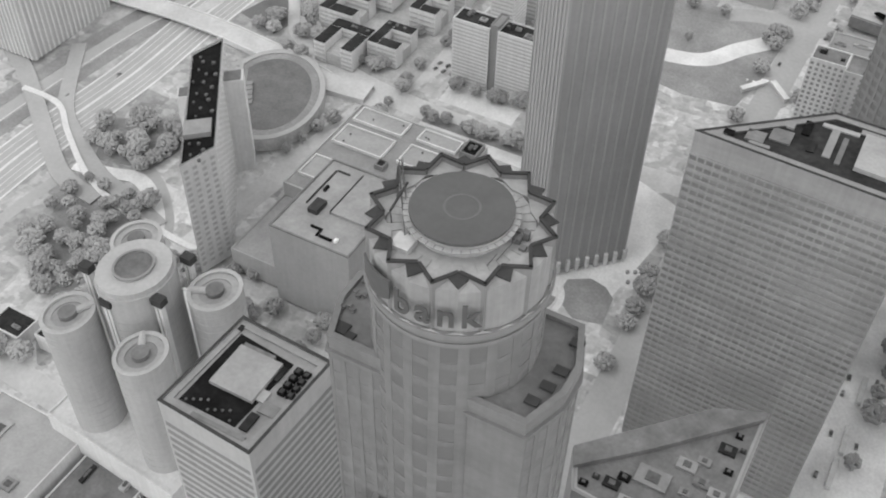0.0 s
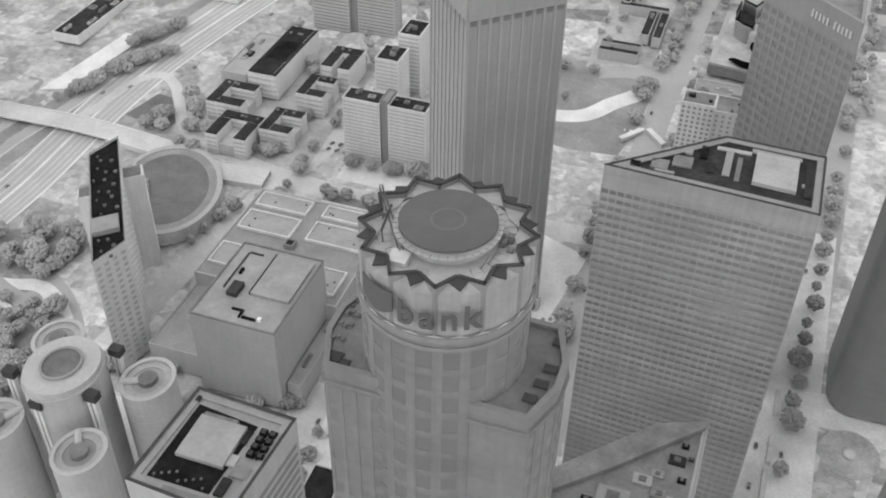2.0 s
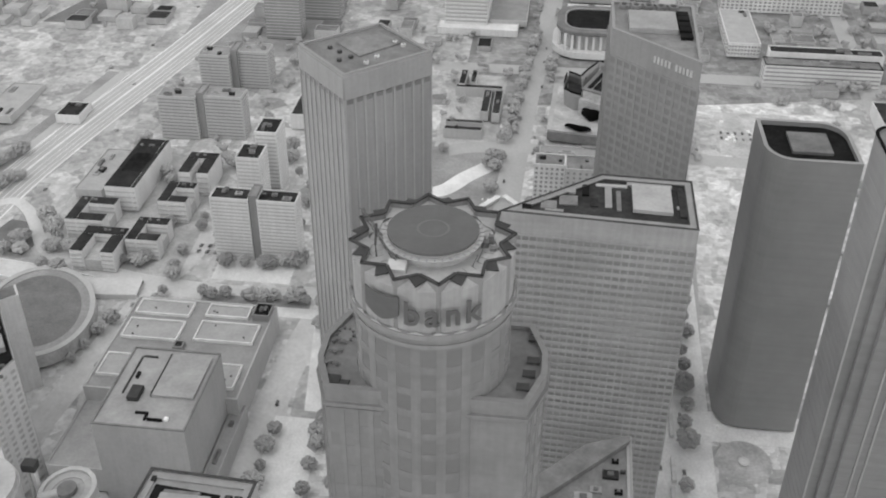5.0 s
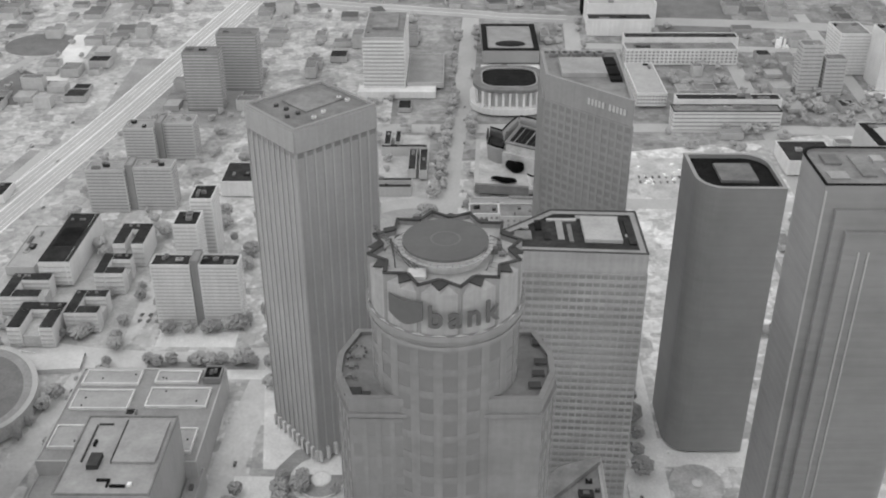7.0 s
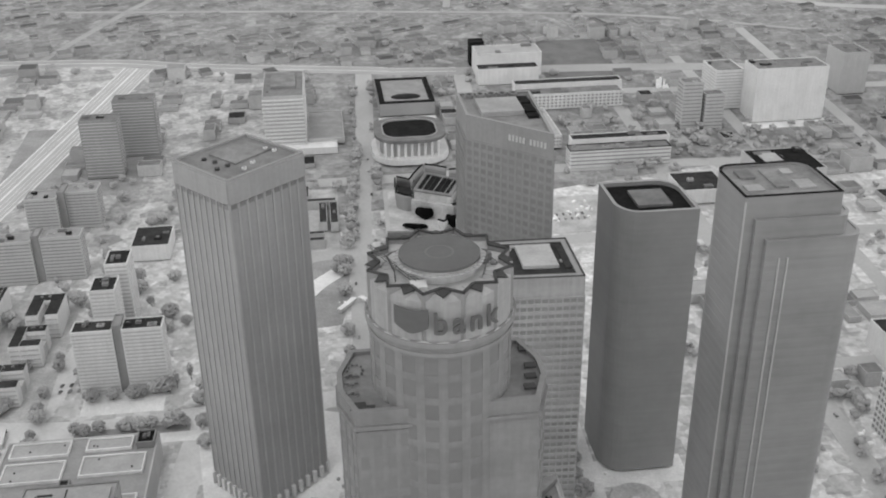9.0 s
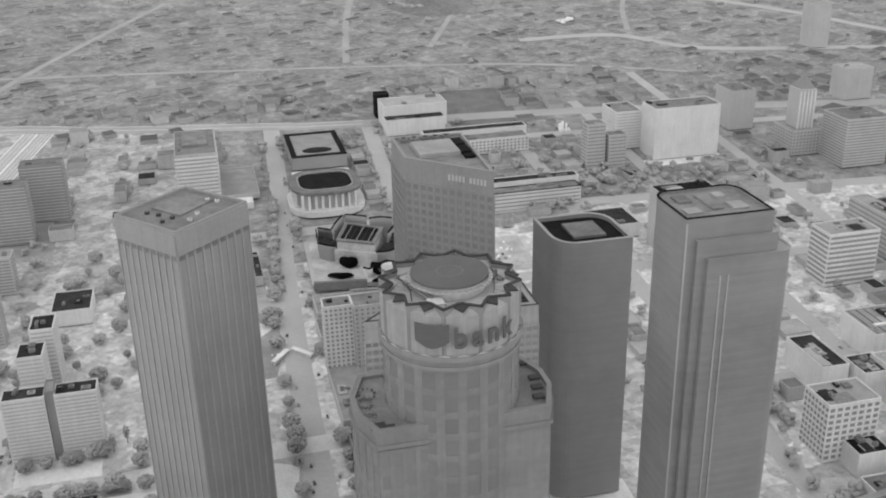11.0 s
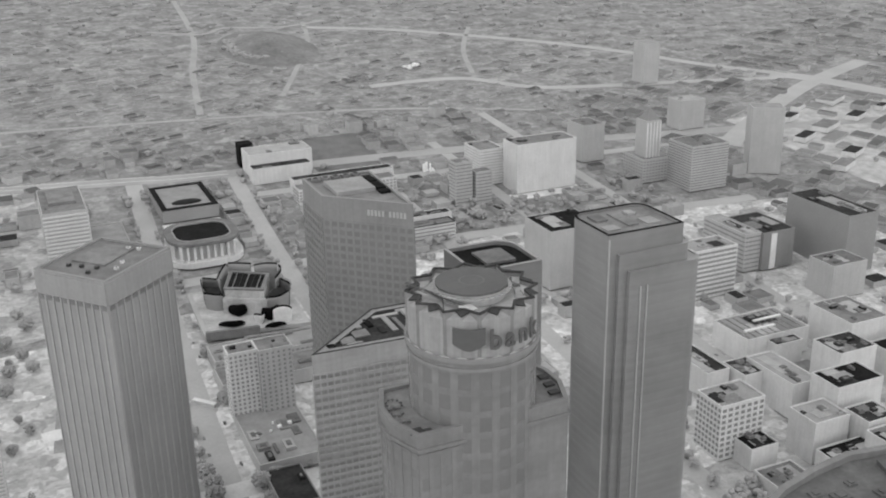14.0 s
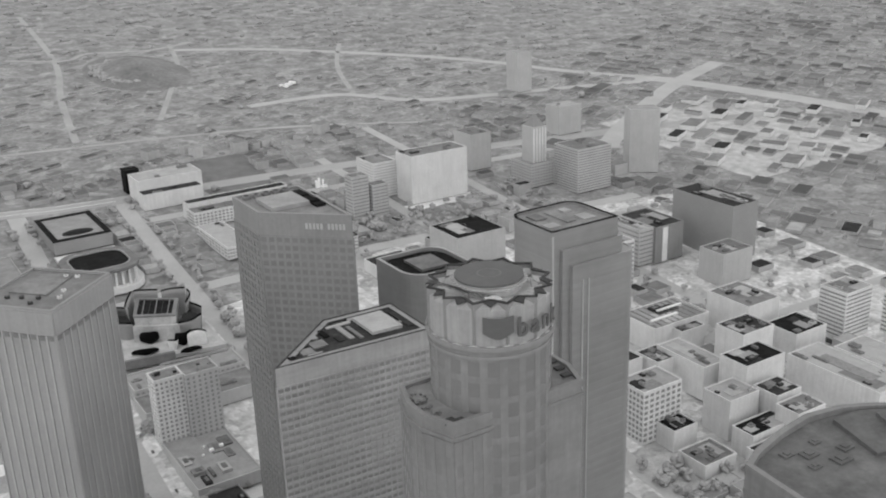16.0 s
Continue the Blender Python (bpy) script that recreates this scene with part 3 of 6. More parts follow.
# crane lying across the crown deck
crane = thing("roof_crane", "lattice maintenance crane lying across the crown deck", "crane", (-6.5, -9.5, 314.6))
b = bmesh.new()
c0, c1 = Vector((-6.5, -9.5, 315.8)), Vector((-17.2, 6.2, 318.6))
ax = (c1 - c0).normalized()
sd = ax.cross(Vector((0, 0, 1))).normalized() * 0.5
upv = Vector((0, 0, 0.45))
for e in (sd + upv, sd - upv, -sd + upv, -sd - upv):
    tube(b, c0 + e, c1 + e * 0.5, 0.1, 4)
for k in range(16):
    t0, t1 = k / 16, (k + 1) / 16
    e = sd if k % 2 else -sd
    tube(b, c0.lerp(c1, t0) + e + upv, c0.lerp(c1, t1) - e + upv, 0.06, 4)
    tube(b, c0.lerp(c1, t0) + e - upv, c0.lerp(c1, t1) + e + upv, 0.06, 4)
part("mast", b, "metal", crane)
b = bmesh.new()
tube(b, (-13.1, 2, 317.6), (-11.8, -6.8, 317.9), 0.28, 6)
tube(b, (-11.8, -6.8, 317.9), (-11.6, -6.8, 314.8), 0.14, 4)
part("boom", b, "coping", crane)
pbox("base", crane, "deck_hot", -8.4, -4.4, -13.2, -9.2, 314.6, 316.2)
m2 = thing("roof_machine", "tangled pale maintenance machine on the crown deck", "machine", (11.6, 0.5, 314.7))
for dx, dy, w2, h2 in ((0, 0, 1.6, 1.8), (1.2, 1.4, 1.2, 2.6), (-.6, 2.2, 1.0, 1.2), (1.8, -1.4, 1.3, 1.0)):
    pbox("housing", m2, "machine", 11.6 + dx - w2 / 2, 11.6 + dx + w2 / 2, 0.5 + dy - w2 / 2, 0.5 + dy + w2 / 2, 314.7, 314.7 + h2 * .8)
b = bmesh.new()
tube(b, (10.5, -6, 314.9), (12.5, 2, 317.4), 0.1, 4)
tube(b, (9.5, -8, 314.8), (10.5, -6, 316.6), 0.1, 4)
part("jib", b, "metal", m2)


# ---- other towers ----
def slab_tower(name, label, pts, z, wall, roof="roof", rim="coping", cat="skyscraper", par=1.2, rimw=0.9, deep=None):
    cx, cy = sum(p[0] for p in pts) / len(pts), sum(p[1] for p in pts) / len(pts)
    th = thing(name, label, cat, (cx, cy, 0), top=z, foot=pts, deep=deep)
    part("body", prism(bmesh.new(), pts, 0, z - par), wall, th)
    part("roof", prism(bmesh.new(), inset(pts, rimw), z - par - 0.3, z - par + 0.06), roof, th)
    part("parapet", frame_ring(bmesh.new(), pts, inset(pts, rimw), z - par, z - 0.15), wall, th)
    part("coping", frame_ring(bmesh.new(), inset(pts, -0.12), inset(pts, rimw + .1), z - 0.15, z + 0.1), rim, th)
    return th


# ribbed tower turned to the street grid
c45 = [(-78, 261), (-39.5, 291.5), (-71.7, 321), (-109, 291.5)]
rib = slab_tower("office_tower", "tall square ribbed office tower with a pale flat top band", c45, 215.5, "rib_stone", "roof", "stone_dark", rimw=1.2, deep=1.18)
for i in (0, 3, 1):
    p, q = c45[i], c45[(i + 1) % 4]
    L = (Vector(q) - Vector(p)).length
    n = 9
    fbox("top_band", rib, "rib_stone", (p, q), 0, L, 202, 214, 0, 0.6)
    for k in range(n + 1):
        u = L * k / n
        fbox("rib", rib, "rib_edge", (p, q), max(0, u - 0.5), min(L, u + 0.5), 8, 202, 0, 0.55)
        fbox("rib_foot", rib, "pale", (p, q), max(0, u - 1.0), min(L, u + 1.0), 0, 8, 0, 2.2)
    for k in range(n):
        fbox("window", rib, "glass_dark", (p, q), L * k / n + 1.1, L * (k + 1) / n - 1.1, 199.0, 201.5, 0, 0.3)
for x, y in ((-86, 286), (-79, 281), (-70, 276), (-66, 283), (-60, 300), (-55, 297), (-84, 277), (-92, 290)):
    u = thing("roof_fan", "pale round fan on a flat tower roof", "fan", (x, y, 214.4), "roof fans")
    part("drum", prism(bmesh.new(), circle(1.3, 14, x, y), 214.4, 215.6), "deck_hot" if x > -75 else "coping", u)
    part("hub", prism(bmesh.new(), circle(.5, 8, x, y), 215.6, 215.8), "metal", u)
pen = thing("penthouse", "low flat grey machine room on the tower roof", "machine room", (-73, 299, 214.4))
part("body", prism(bmesh.new(), [(-75, 282), (-57, 299), (-72, 312), (-90, 296)], 214.4, 215.2), "roof", pen)

# near tower with a knife-edged plan
kp = [(4.5, 181.3), (88.9, 176.8), (89.2, 213.6), (48.6, 215)]
kpt = slab_tower("office_tower", "grey gridded office tower with a sharp wedge-shaped roof", kp, 196.5, "grid_stone", "roof_dark", "coping", rimw=0.7)
facade(kpt, kp[0], kp[1], 4, 186, 25, 44, 0.80, 0.54, "grid_window", "grid_stone", 0.45, 300)
facade(kpt, kp[3], kp[0], 4, 186, 16, 44, 0.80, 0.54, "grid_window", "grid_stone", 0.45, 160)
facade(kpt, kp[1], kp[2], 4, 186, 11, 44, 0.62, 0.5, "grid_window", "grid_stone", 0.45, 60)
part("roof_edge", frame_ring(bmesh.new(), inset(kp, 0.7), inset(kp, 3.4), 195.2, 196.2), "roof_mid", kpt)
part("roof_gutter", frame_ring(bmesh.new(), inset(kp, 3.4), inset(kp, 3.9), 195.2, 196.3), "coping", kpt)
u = thing("penthouse", "pale square machine room on the dark wedge roof", "machine room", (71, 197, 195.4))
part("body", prism(bmesh.new(), [(62, 188), (79, 187), (79, 207), (62, 207.5)], 195.4, 197.2), "roof_pale", u)
for i, (x0, x1, y0, y1, mt) in enumerate(((50, 53, 190, 206, "roof_mid"), (55, 57, 188, 203, "roof"), (44, 47, 190, 196, "roof_dark"), (30, 38, 190, 197, "roof"), (82, 86, 186, 206, "roof_dark"), (22, 29, 186, 192, "roof"), (40, 43, 198, 206, "roof_black"), (33, 37, 199, 203, "roof_mid"), (14, 18, 185, 188, "roof_black"))):
    u = thing("roof_duct", "grey duct housing on the dark wedge roof", "duct", ((x0 + x1) / 2, (y0 + y1) / 2, 195.4), "roof ducts")
    pbox("casing", u, mt, x0, x1, y0, y1, 195.4, 195.9 + 0.06 * i)

wf = [(51.5, 340), (51.5, 306), (92.8, 272.5), (95, 338)]
wft = slab_tower("office_tower", "grey gridded office tower with a slanted front and a sign band", wf, 226, "stone", "roof", "stone_dark", rimw=1.4, deep=1.18)
facade(wft, wf[1], wf[2], 4, 212, 12, 42, 0.68, 0.58, "glass_dark", "stone", 0.25, 290)
facade(wft, wf[0], wf[1], 4, 212, 8, 42, 0.66, 0.56, "glass_dark", "stone", 0.5, 60)
facade(wft, wf[2], wf[3], 4, 212, 14, 42, 0.5, 0.5, "glass_dark", "stone", 0.5, 30)
Lw = (Vector(wf[2]) - Vector(wf[1])).length
for k in range(11):
    if k != 5:
        fbox("sign_bar", wft, "stone_light", (wf[1], wf[2]), Lw * 0.50 + k * 2.1, Lw * 0.50 + k * 2.1 + 1.4, 217.0, 220.4, 0, 0.5)
u = thing("penthouse", "grey machine room on the tower roof", "machine room", (72, 315, 225))
pbox("body", u, "roof_mid", 60, 84, 304, 326, 224.9, 227.5)
for k in range(5):
    x, y = 58 + k * 6.5, 334
    u = thing("roof_fan", "large dark round fan on the tower roof", "fan", (x, y, 224.9), "roof fans")
    part("drum", prism(bmesh.new(), circle(2.6, 16, x, y), 224.9, 227.0), "roof", u)
    part("hub", prism(bmesh.new(), circle(1.4, 12, x, y), 227.0, 227.3), "coping", u)
u = thing("roof_plant", "black cooling plant on the tower roof", "roof plant", (88, 312, 225))
for k in range(5):
    pbox("unit", u, "roof_black", 85, 91, 298 + k * 6.5, 303 + k * 6.5, 224.9, 226.5 + (k % 2) * .5)


def rounded(x0, x1, y0, y1, r, n=8):
    """Corners: radii of x0y0, x1y0, x1y1, x0y1; 0 for a sharp one."""
    out = []
    for (cx, cy, a0), rr in zip(((x0, y0, 180), (x1, y0, 270), (x1, y1, 0), (x0, y1, 90)), r):
        sx, sy = (1 if cx == x0 else -1), (1 if cy == y0 else -1)
        if rr == 0:
            out.append((cx, cy))
            continue
        for k in range(n + 1):
            a = math.radians(a0 + 90 * k / n)
            out.append((cx + sx * rr + rr * math.cos(a), cy + sy * rr + rr * math.sin(a)))
    return out


c1 = rounded(132, 178, 267, 306, (14, 0, 14, 0))
cal1 = slab_tower("office_tower", "smooth grey glass office tower with rounded corners and a black roof", c1, 178.5, "cal_dark", "roof_black", "cal_dark", par=2.5, rimw=1.8, deep=1.17)
u = thing("penthouse", "grey box on the black tower roof", "machine room", (156, 287, 176))
pbox("body", u, "roof", 146, 166, 277, 296, 176.0, 177.6)
c2 = rounded(153, 198.3, 163, 196, (0, 0, 8, 8))
cal2 = slab_tower("office_tower", "tall smooth glass office tower with stepped rounded shoulders", c2, 240.5, "cal", "roof", "black", par=1.5, rimw=1.2, deep=1.17)
for x0, x1, y0, y1, z in ((158.5, 204, 161, 191, 229.5), (163.5, 209.5, 159, 194, 220.5)):
    s = part("shoulder", prism(bmesh.new(), rounded(x0, x1, y0, y1, (0, 7, 7, 0)), 0, z), "cal", cal2)
    part("coping", frame_ring(bmesh.new(), rounded(x0 - .1, x1 + .2, y0 - .2, y1 + .2, (0, 7, 7, 0)), rounded(x0 + 1, x1 - 1, y0 + 1, y1 - 1, (0, 7, 7, 0)), z - 0.2, z + 0.4), "cal_dark", s)
for i in range(40):
    z = 20 + i * 5.2
    fbox("floor_band", cal2, "cal_dark", ((163.5, 159), (202.5, 159)), 0.4, 37.6, z - 14, z - 12.4, 0, 0.12)
    fbox("floor_band", cal2, "cal_dark", ((153, 188), (153, 163)), 0.4, 24.6, z, z + 1.6, 0, 0.12)
for u0, zt, f in ((0.3, 238, ((153, 163), (196, 163))), (6.5, 212, ((163.5, 159), (202.5, 159))), (10.5, 212, ((163.5, 159), (202.5, 159)))):
    fbox("corner_fin", cal2, "stone_light", f, u0, u0 + 0.6, 0, zt, 0, 0.6)
for i, (x0, x1, y0, y1) in enumerate(((158, 166, 170, 176), (172, 178, 172, 190), (182, 190, 170, 178), (160, 167, 182, 190), (181, 186, 184, 189))):
    u = thing("roof_machine", "grey machine on the tower's flat roof", "roof machine", ((x0 + x1) / 2, (y0 + y1) / 2, 239.1), "roof machines")
    pbox("casing", u, "roof" if i % 2 else "roof_mid", x0, x1, y0, y1, 239.06, 239.7 + 0.15 * i)

# square tower with a sunk dark roof
ct = [(-102, -7.5), (-65.5, -9.5), (-63, 27.3), (-99.6, 28.8)]
cit = slab_tower("office_tower", "square pale stone office tower with a sunken dark roof court", ct, 190.5, "stone_light", "roof_mid", "coping", rimw=0.8)
part("roof_walk", frame_ring(bmesh.new(), inset(ct, 0.9), inset(ct, 3.2), 189.3, 190.0), "roof_mid", cit)
part("court", prism(bmesh.new(), [(-97, -4), (-75.5, -4), (-73.5, 21.5), (-96, 23.5)], 189.3, 189.5), "roof_black", cit, "dark sunken roof court")
u = thing("penthouse", "pale square machine room on the roof", "machine room", (-83, 12, 189.4))
pbox("body", u, "roof_mid", -92.5, -76, 4.5, 19.5, 189.45, 191.0)
for k in range(8):
    x, y = -70.2 + (k % 2) * 3.2, 11.5 + (k // 2) * 2.7
    u = thing("roof_unit", "small black cooling unit on the roof", "cooling unit", (x, y, 189.4), "cooling units on the roof")
    pbox("casing", u, "roof_black", x - 1.2, x + 1.2, y - 1.0, y + 1.0, 189.4, 191.0)
    pbox("fan", u, "coping", x - .7, x + .7, y - .7, y + .7, 191.0, 191.2)
for x0, x1, y0, y1, h, mt in ((-74, -71, -4, 2, .8, "roof_dark"), (-73, -67, 3, 7, .5, "roof"), (-92, -80, 19.6, 21, .9, "machine"), (-78, -73, 6, 10, .4, "roof_pale"), (-98, -96.5, 24, 26, .6, "roof_dark"), (-90, -70, -7, -5.5, .4, "roof"), (-75.5, -73.8, 14, 19, .7, "roof_dark")):
    u = thing("roof_duct", "small grey duct housing on the flat roof", "duct", ((x0 + x1) / 2, (y0 + y1) / 2, 189.5), "roof ducts")
    pbox("casing", u, mt, x0, x1, y0, y1, 189.5, 189.7 + h)
for k in range(9):
    x, y = -95 + 2.1 * k, -3 + 0.9 * (k * 5 % 4)
    u = thing("vent", "small grey vent in the dark roof court", "vent", (x, y, 189.5), "vents in the roof court")
    pbox("cap", u, "metal", x - .35, x + .35, y - .35, y + .35, 189.5, 190.0)
for k in range(30):
    for f in ((ct[0], ct[1]), (ct[1], ct[2])):
        fbox("window_band", cit, "stone", f, 1, 35.5, 178 - k * 4.2, 180.2 - k * 4.2, 0, 0.06)

# low tower with a triangular roof
for x0, x1, y0, y1, mt in ((60, 80, 208, 212, "roof_mid"), (24, 32, 184.5, 186, "roof_mid"), (46, 60, 206, 208, "roof_pale"), (81, 84, 192, 194, "roof_mid")):
    u = thing("roof_duct", "grey duct housing on the dark wedge roof", "duct", ((x0 + x1) / 2, (y0 + y1) / 2, 195.4), "roof ducts")
    pbox("casing", u, mt, x0, x1, y0, y1, 195.4, 196.0)
hp = [(14.5, 57.5), (66, 54), (67, 116), (48, 109), (8, 72)]
hop = slab_tower("office_block", "office block with a sharp triangular dark roof", hp, 130, "stone_dark", "roof", "stone_dark", "office block", rimw=0.9)
part("roof_slope", prism(bmesh.new(), [(8.2, 72), (11.4, 65), (34, 83.5), (50, 98), (66, 112.4), (66.6, 115.6), (48, 108.8)], 128.9, 131.6), "roof", hop, "dark raised roof band")
part("roof_edge", frame_ring(bmesh.new(), inset(hp, 0.9), inset(hp, 2.0), 128.8, 129.6), "roof_pale", hop)
for i, (x, y, mt, s) in enumerate(((17, 62, "roof_black", 1.6), (20, 66, "coping", 1.3), (29, 70, "roof_black", 2.2), (26, 66, "roof_dark", 3), (38, 74, "roof_mid", 6), (47, 84, "roof_mid", 3.6), (52, 88, "roof_mid", 2.4), (58, 96, "roof_dark", 3.2), (60, 103, "roof_black", 1.4), (54, 80, "machine", 3), (61, 88, "roof_black", 1.6), (63, 98, "coping", 1), (50, 74, "machine", 2.2), (56, 72, "roof_black", 2), (60, 78, "roof_mid", 3), (33, 62, "roof_pale", 3), (45, 66, "coping", 2.6))):
    u = thing("roof_unit", "plant box on the triangular roof", "roof unit", (x, y, 128.8), "plant boxes on the triangular roof")
    pbox("casing", u, mt, x - s, x + s, y - s * .6, y + s * .6, 128.8, 130.2)
    pbox("cap", u, "metal", x - s * .4, x + s * .4, y - s * .3, y + s * .3, 130.2, 130.7)

# ---- the smaller buildings of the town ----
FOOT = [(-30, 30, -30, 30), (-112, -38, 258, 326), (4, 90, 176, 214), (50, 96, 274, 344), (131, 179, 266, 307), (152, 214, 162, 197), (-102, -62, -11, 30), (6, 68, 70, 118)]
rng = random.Random(5)


def windows_on(th, face, z0, z1, nu, nz, wu, wz, pane, own=40):
    """Window panes set into a plain wall, each with its own depth."""
    p0, p1 = Vector(face[0]), Vector(face[1])
    L = (p1 - p0).length
    cw, ch = L / nu, (z1 - z0) / nz
    rest, n = bmesh.new(), 0
    U = (p1 - p0).normalized()
    Nn = Vector((U.y, -U.x))
    for j in range(nz - 1, -1, -1):
        for i in range(nu):
            u0, u1 = cw * (i + .5 - wu / 2), cw * (i + .5 + wu / 2)
            a, b = z0 + ch * (j + .5 - wz / 2), z0 + ch * (j + .5 + wz / 2)
            if n < own:
                fbox("window", th, pane, face, u0, u1, a, b, -0.1, 0.08)
            else:
                prism(rest, [tuple(p0 + U * u + Nn * d) for u, d in ((u0, .08), (u1, .08), (u1, -.1), (u0, -.1))], a, b)
            n += 1
    if n > own:
        tagged(part("glazing", rest, pane, th), kind="stuff")
    else:
        rest.free()


def building(x0, x1, y0, y1, z, wall="wall", roof="roof", label="plain grey flat-roofed city block", name="building", floors=0, bays=0, band=False,
             units=3, rim=0.7, par=0.9, z0=0, pane="stone_dark", turn=0, cat="building", rimmat=None, own=40, wu=0.6, wz=0.5, group=""):
    cx, cy = (x0 + x1) / 2, (y0 + y1) / 2
    th = thing(name, label, cat, (cx, cy, z0), group, top=z, foot=[(x0, y0), (x1, y1)])
    pts = [(x0, y0), (x1, y0), (x1, y1), (x0, y1)]
    if turn:
        c, s = math.cos(math.radians(turn)), math.sin(math.radians(turn))
        pts = [(cx + (x - cx) * c - (y - cy) * s, cy + (x - cx) * s + (y - cy) * c) for x, y in pts]
    FOOT.append((min(p[0] for p in pts) - 1, max(p[0] for p in pts) + 1, min(p[1] for p in pts) - 1, max(p[1] for p in pts) + 1))
    part("wall", prism(bmesh.new(), pts, z0, z - par), wall, th)
    part("roof", prism(bmesh.new(), inset(pts, rim), z - par - 0.3, z - par + 0.06), roof, th)
    part("parapet", frame_ring(bmesh.new(), inset(pts, -0.06), inset(pts, rim), z - par, z), rimmat or wall, th)
    if floors:
        faces = [(pts[0], pts[1]), (pts[1], pts[2]) if cx < 20 else (pts[3], pts[0])]
        for f in faces:
            L = (Vector(f[1]) - Vector(f[0])).length
            if band:
                ch = (z - 3 - z0) / floors
                for k in range(floors):
                    fbox("window_band", th, pane, f, 0.8, L - 0.8, z0 + 1.5 + ch * k + ch * (1 - wz) / 2, z0 + 1.5 + ch * k + ch * (1 + wz) / 2, -0.1, 0.08)
            else:
                windows_on(th, f, z0 + 1.5, z - 1.8, max(2, bays or round(L / 4.5)), floors, wu, wz, pane, own)
    zr = z - par + 0.06
    if x1 > 280 and y1 < 640 and not turn and units > 1:
        for k in range(3):
            w, d = rng.uniform(.16, .4) * (x1 - x0), rng.uniform(.25, .6) * (y1 - y0)
            x, y = rng.uniform(x0 + 1, x1 - 1 - w), rng.uniform(y0 + 1, y1 - 1 - d)
            pbox("roof_panel", th, rng.choice(("roof", "roof_mid", "roof_pale", "roof_dark", "machine")), x, x + w, y, y + d, zr - 0.05, zr + 0.12 + 0.1 * k)
    for k in range(units):
        w, d, h = rng.uniform(1.5, 0.16 * (x1 - x0) + 2), rng.uniform(1.2, 0.16 * (y1 - y0) + 2), rng.uniform(0.8, 2.6)
        x, y = rng.uniform(x0 + 2 + w / 2, max(x0 + 2.1 + w / 2, x1 - 2 - w / 2)), rng.uniform(y0 + 2 + d / 2, max(y0 + 2.1 + d / 2, y1 - 2 - d / 2))
        if turn:
            x, y = cx + (x - cx) * c - (y - cy) * s, cy + (x - cx) * s + (y - cy) * c
        u = thing("roof_unit", "boxy grey plant unit on a flat roof", "roof unit", (x, y, zr), "roof units of the town")
        mt = rng.choice(("machine", "machine", "roof_dark", "roof_pale", "roof"))
        pbox("casing", u, mt, x - w / 2, x + w / 2, y - d / 2, y + d / 2, zr, zr + h)
        pbox("cap", u, "metal", x - w / 4, x + w / 4, y - d / 4, y + d / 4, zr + h, zr + h + 0.35)
    return th


# office complex beside the street, with terraces and sunk trays
pod = building(-238, -145, 222, 302, 22, "stone_light", "roof_mid", "broad pale office podium with sunk roof terraces", "office_podium", units=0, rim=1.0)
building(-238, -203, 166, 221, 17, "stone_light", "roof_pale", "low pale wing beside the office block", "office_podium", units=2)
building(-151, -143, 166, 221, 15, "stone_light", "roof_pale", "low pale wing beside the office block", "office_podium", units=2)
wtc = building(-202, -152, 163, 219, 58, "stone_light", "office_roof", "pale low office block with a raised roof edge", "office_block", units=0, rim=0.8, rimmat="roof")
u = thing("roof_wing", "raised flat grey roof of the office block", "roof", (-168, 200, 57.1))
pbox("slab", u, "office_roof", -178, -155, 184, 214, 57.1, 58.9)
pbox("edge", u, "roof_dark", -178.6, -178, 184, 214, 57.1, 59.3)
for x0, x1, y0, y1, h, mt in ((-190, -184, 180, 189, 3.0, "coping"), (-195, -194.2, 185, 212, .8, "coping"), (-194, -186, 212, 212.8, .8, "coping"), (-182, -176, 172, 173, 1.2, "roof_black"), (-176, -175, 168, 173, 1.2, "roof_black"), (-174, -166, 168, 169, 1.4, "roof_black"), (-165, -163, 168.4, 170.5, 1.6, "hot"), (-192, -190.6, 196, 200, 1.6, "roof_black")):
    u = thing("roof_pipe", "duct run on the flat office roof", "duct", ((x0 + x1) / 2, (y0 + y1) / 2, 57.16), "ducts on the office roof")
    pbox("casing", u, mt, x0, x1, y0, y1, 57.16, 57.16 + h)
for x0, x1, y0, y1 in ((-234, -198, 264, 281), (-188, -150, 266, 283), (-187, -150, 229, 248), (-235, -212, 232, 250), (-234, -198, 286, 299), (-188, -160, 288, 299), (-208, -190, 228, 250)):
    u = thing("roof_tray", "sunk pale roof terrace with a low rim", "terrace", ((x0 + x1) / 2, (y0 + y1) / 2, 21.2), "roof terraces")
    q = [(x0, y0), (x1, y0), (x1, y1), (x0, y1)]
    part("rim", frame_ring(bmesh.new(), q, inset(q, 0.7), 21.16, 23.2), "pave", u)
    pbox("deck", u, "roof_pale", x0 + .7, x1 - .7, y0 + .7, y1 - .7, 21.16, 22.2)
    for k in range(2):
        xx, yy = rng.uniform(x0 + 3, x1 - 3), rng.uniform(y0 + 3, y1 - 3)
        pbox("vent", u, "roof_black", xx - .4, xx + .4, yy - .4, yy + .4, 22.2, 22.8)
building(-157, -146, 288, 300, 26, "stone", "roof_black", "small dark-roofed stair block on the podium", "stair_block", units=2, z0=21.1)
building(-197, -191, 256, 262, 25, "stone", "roof_dark", "small dark-roofed stair block on the podium", "stair_block", units=0, z0=21.1)

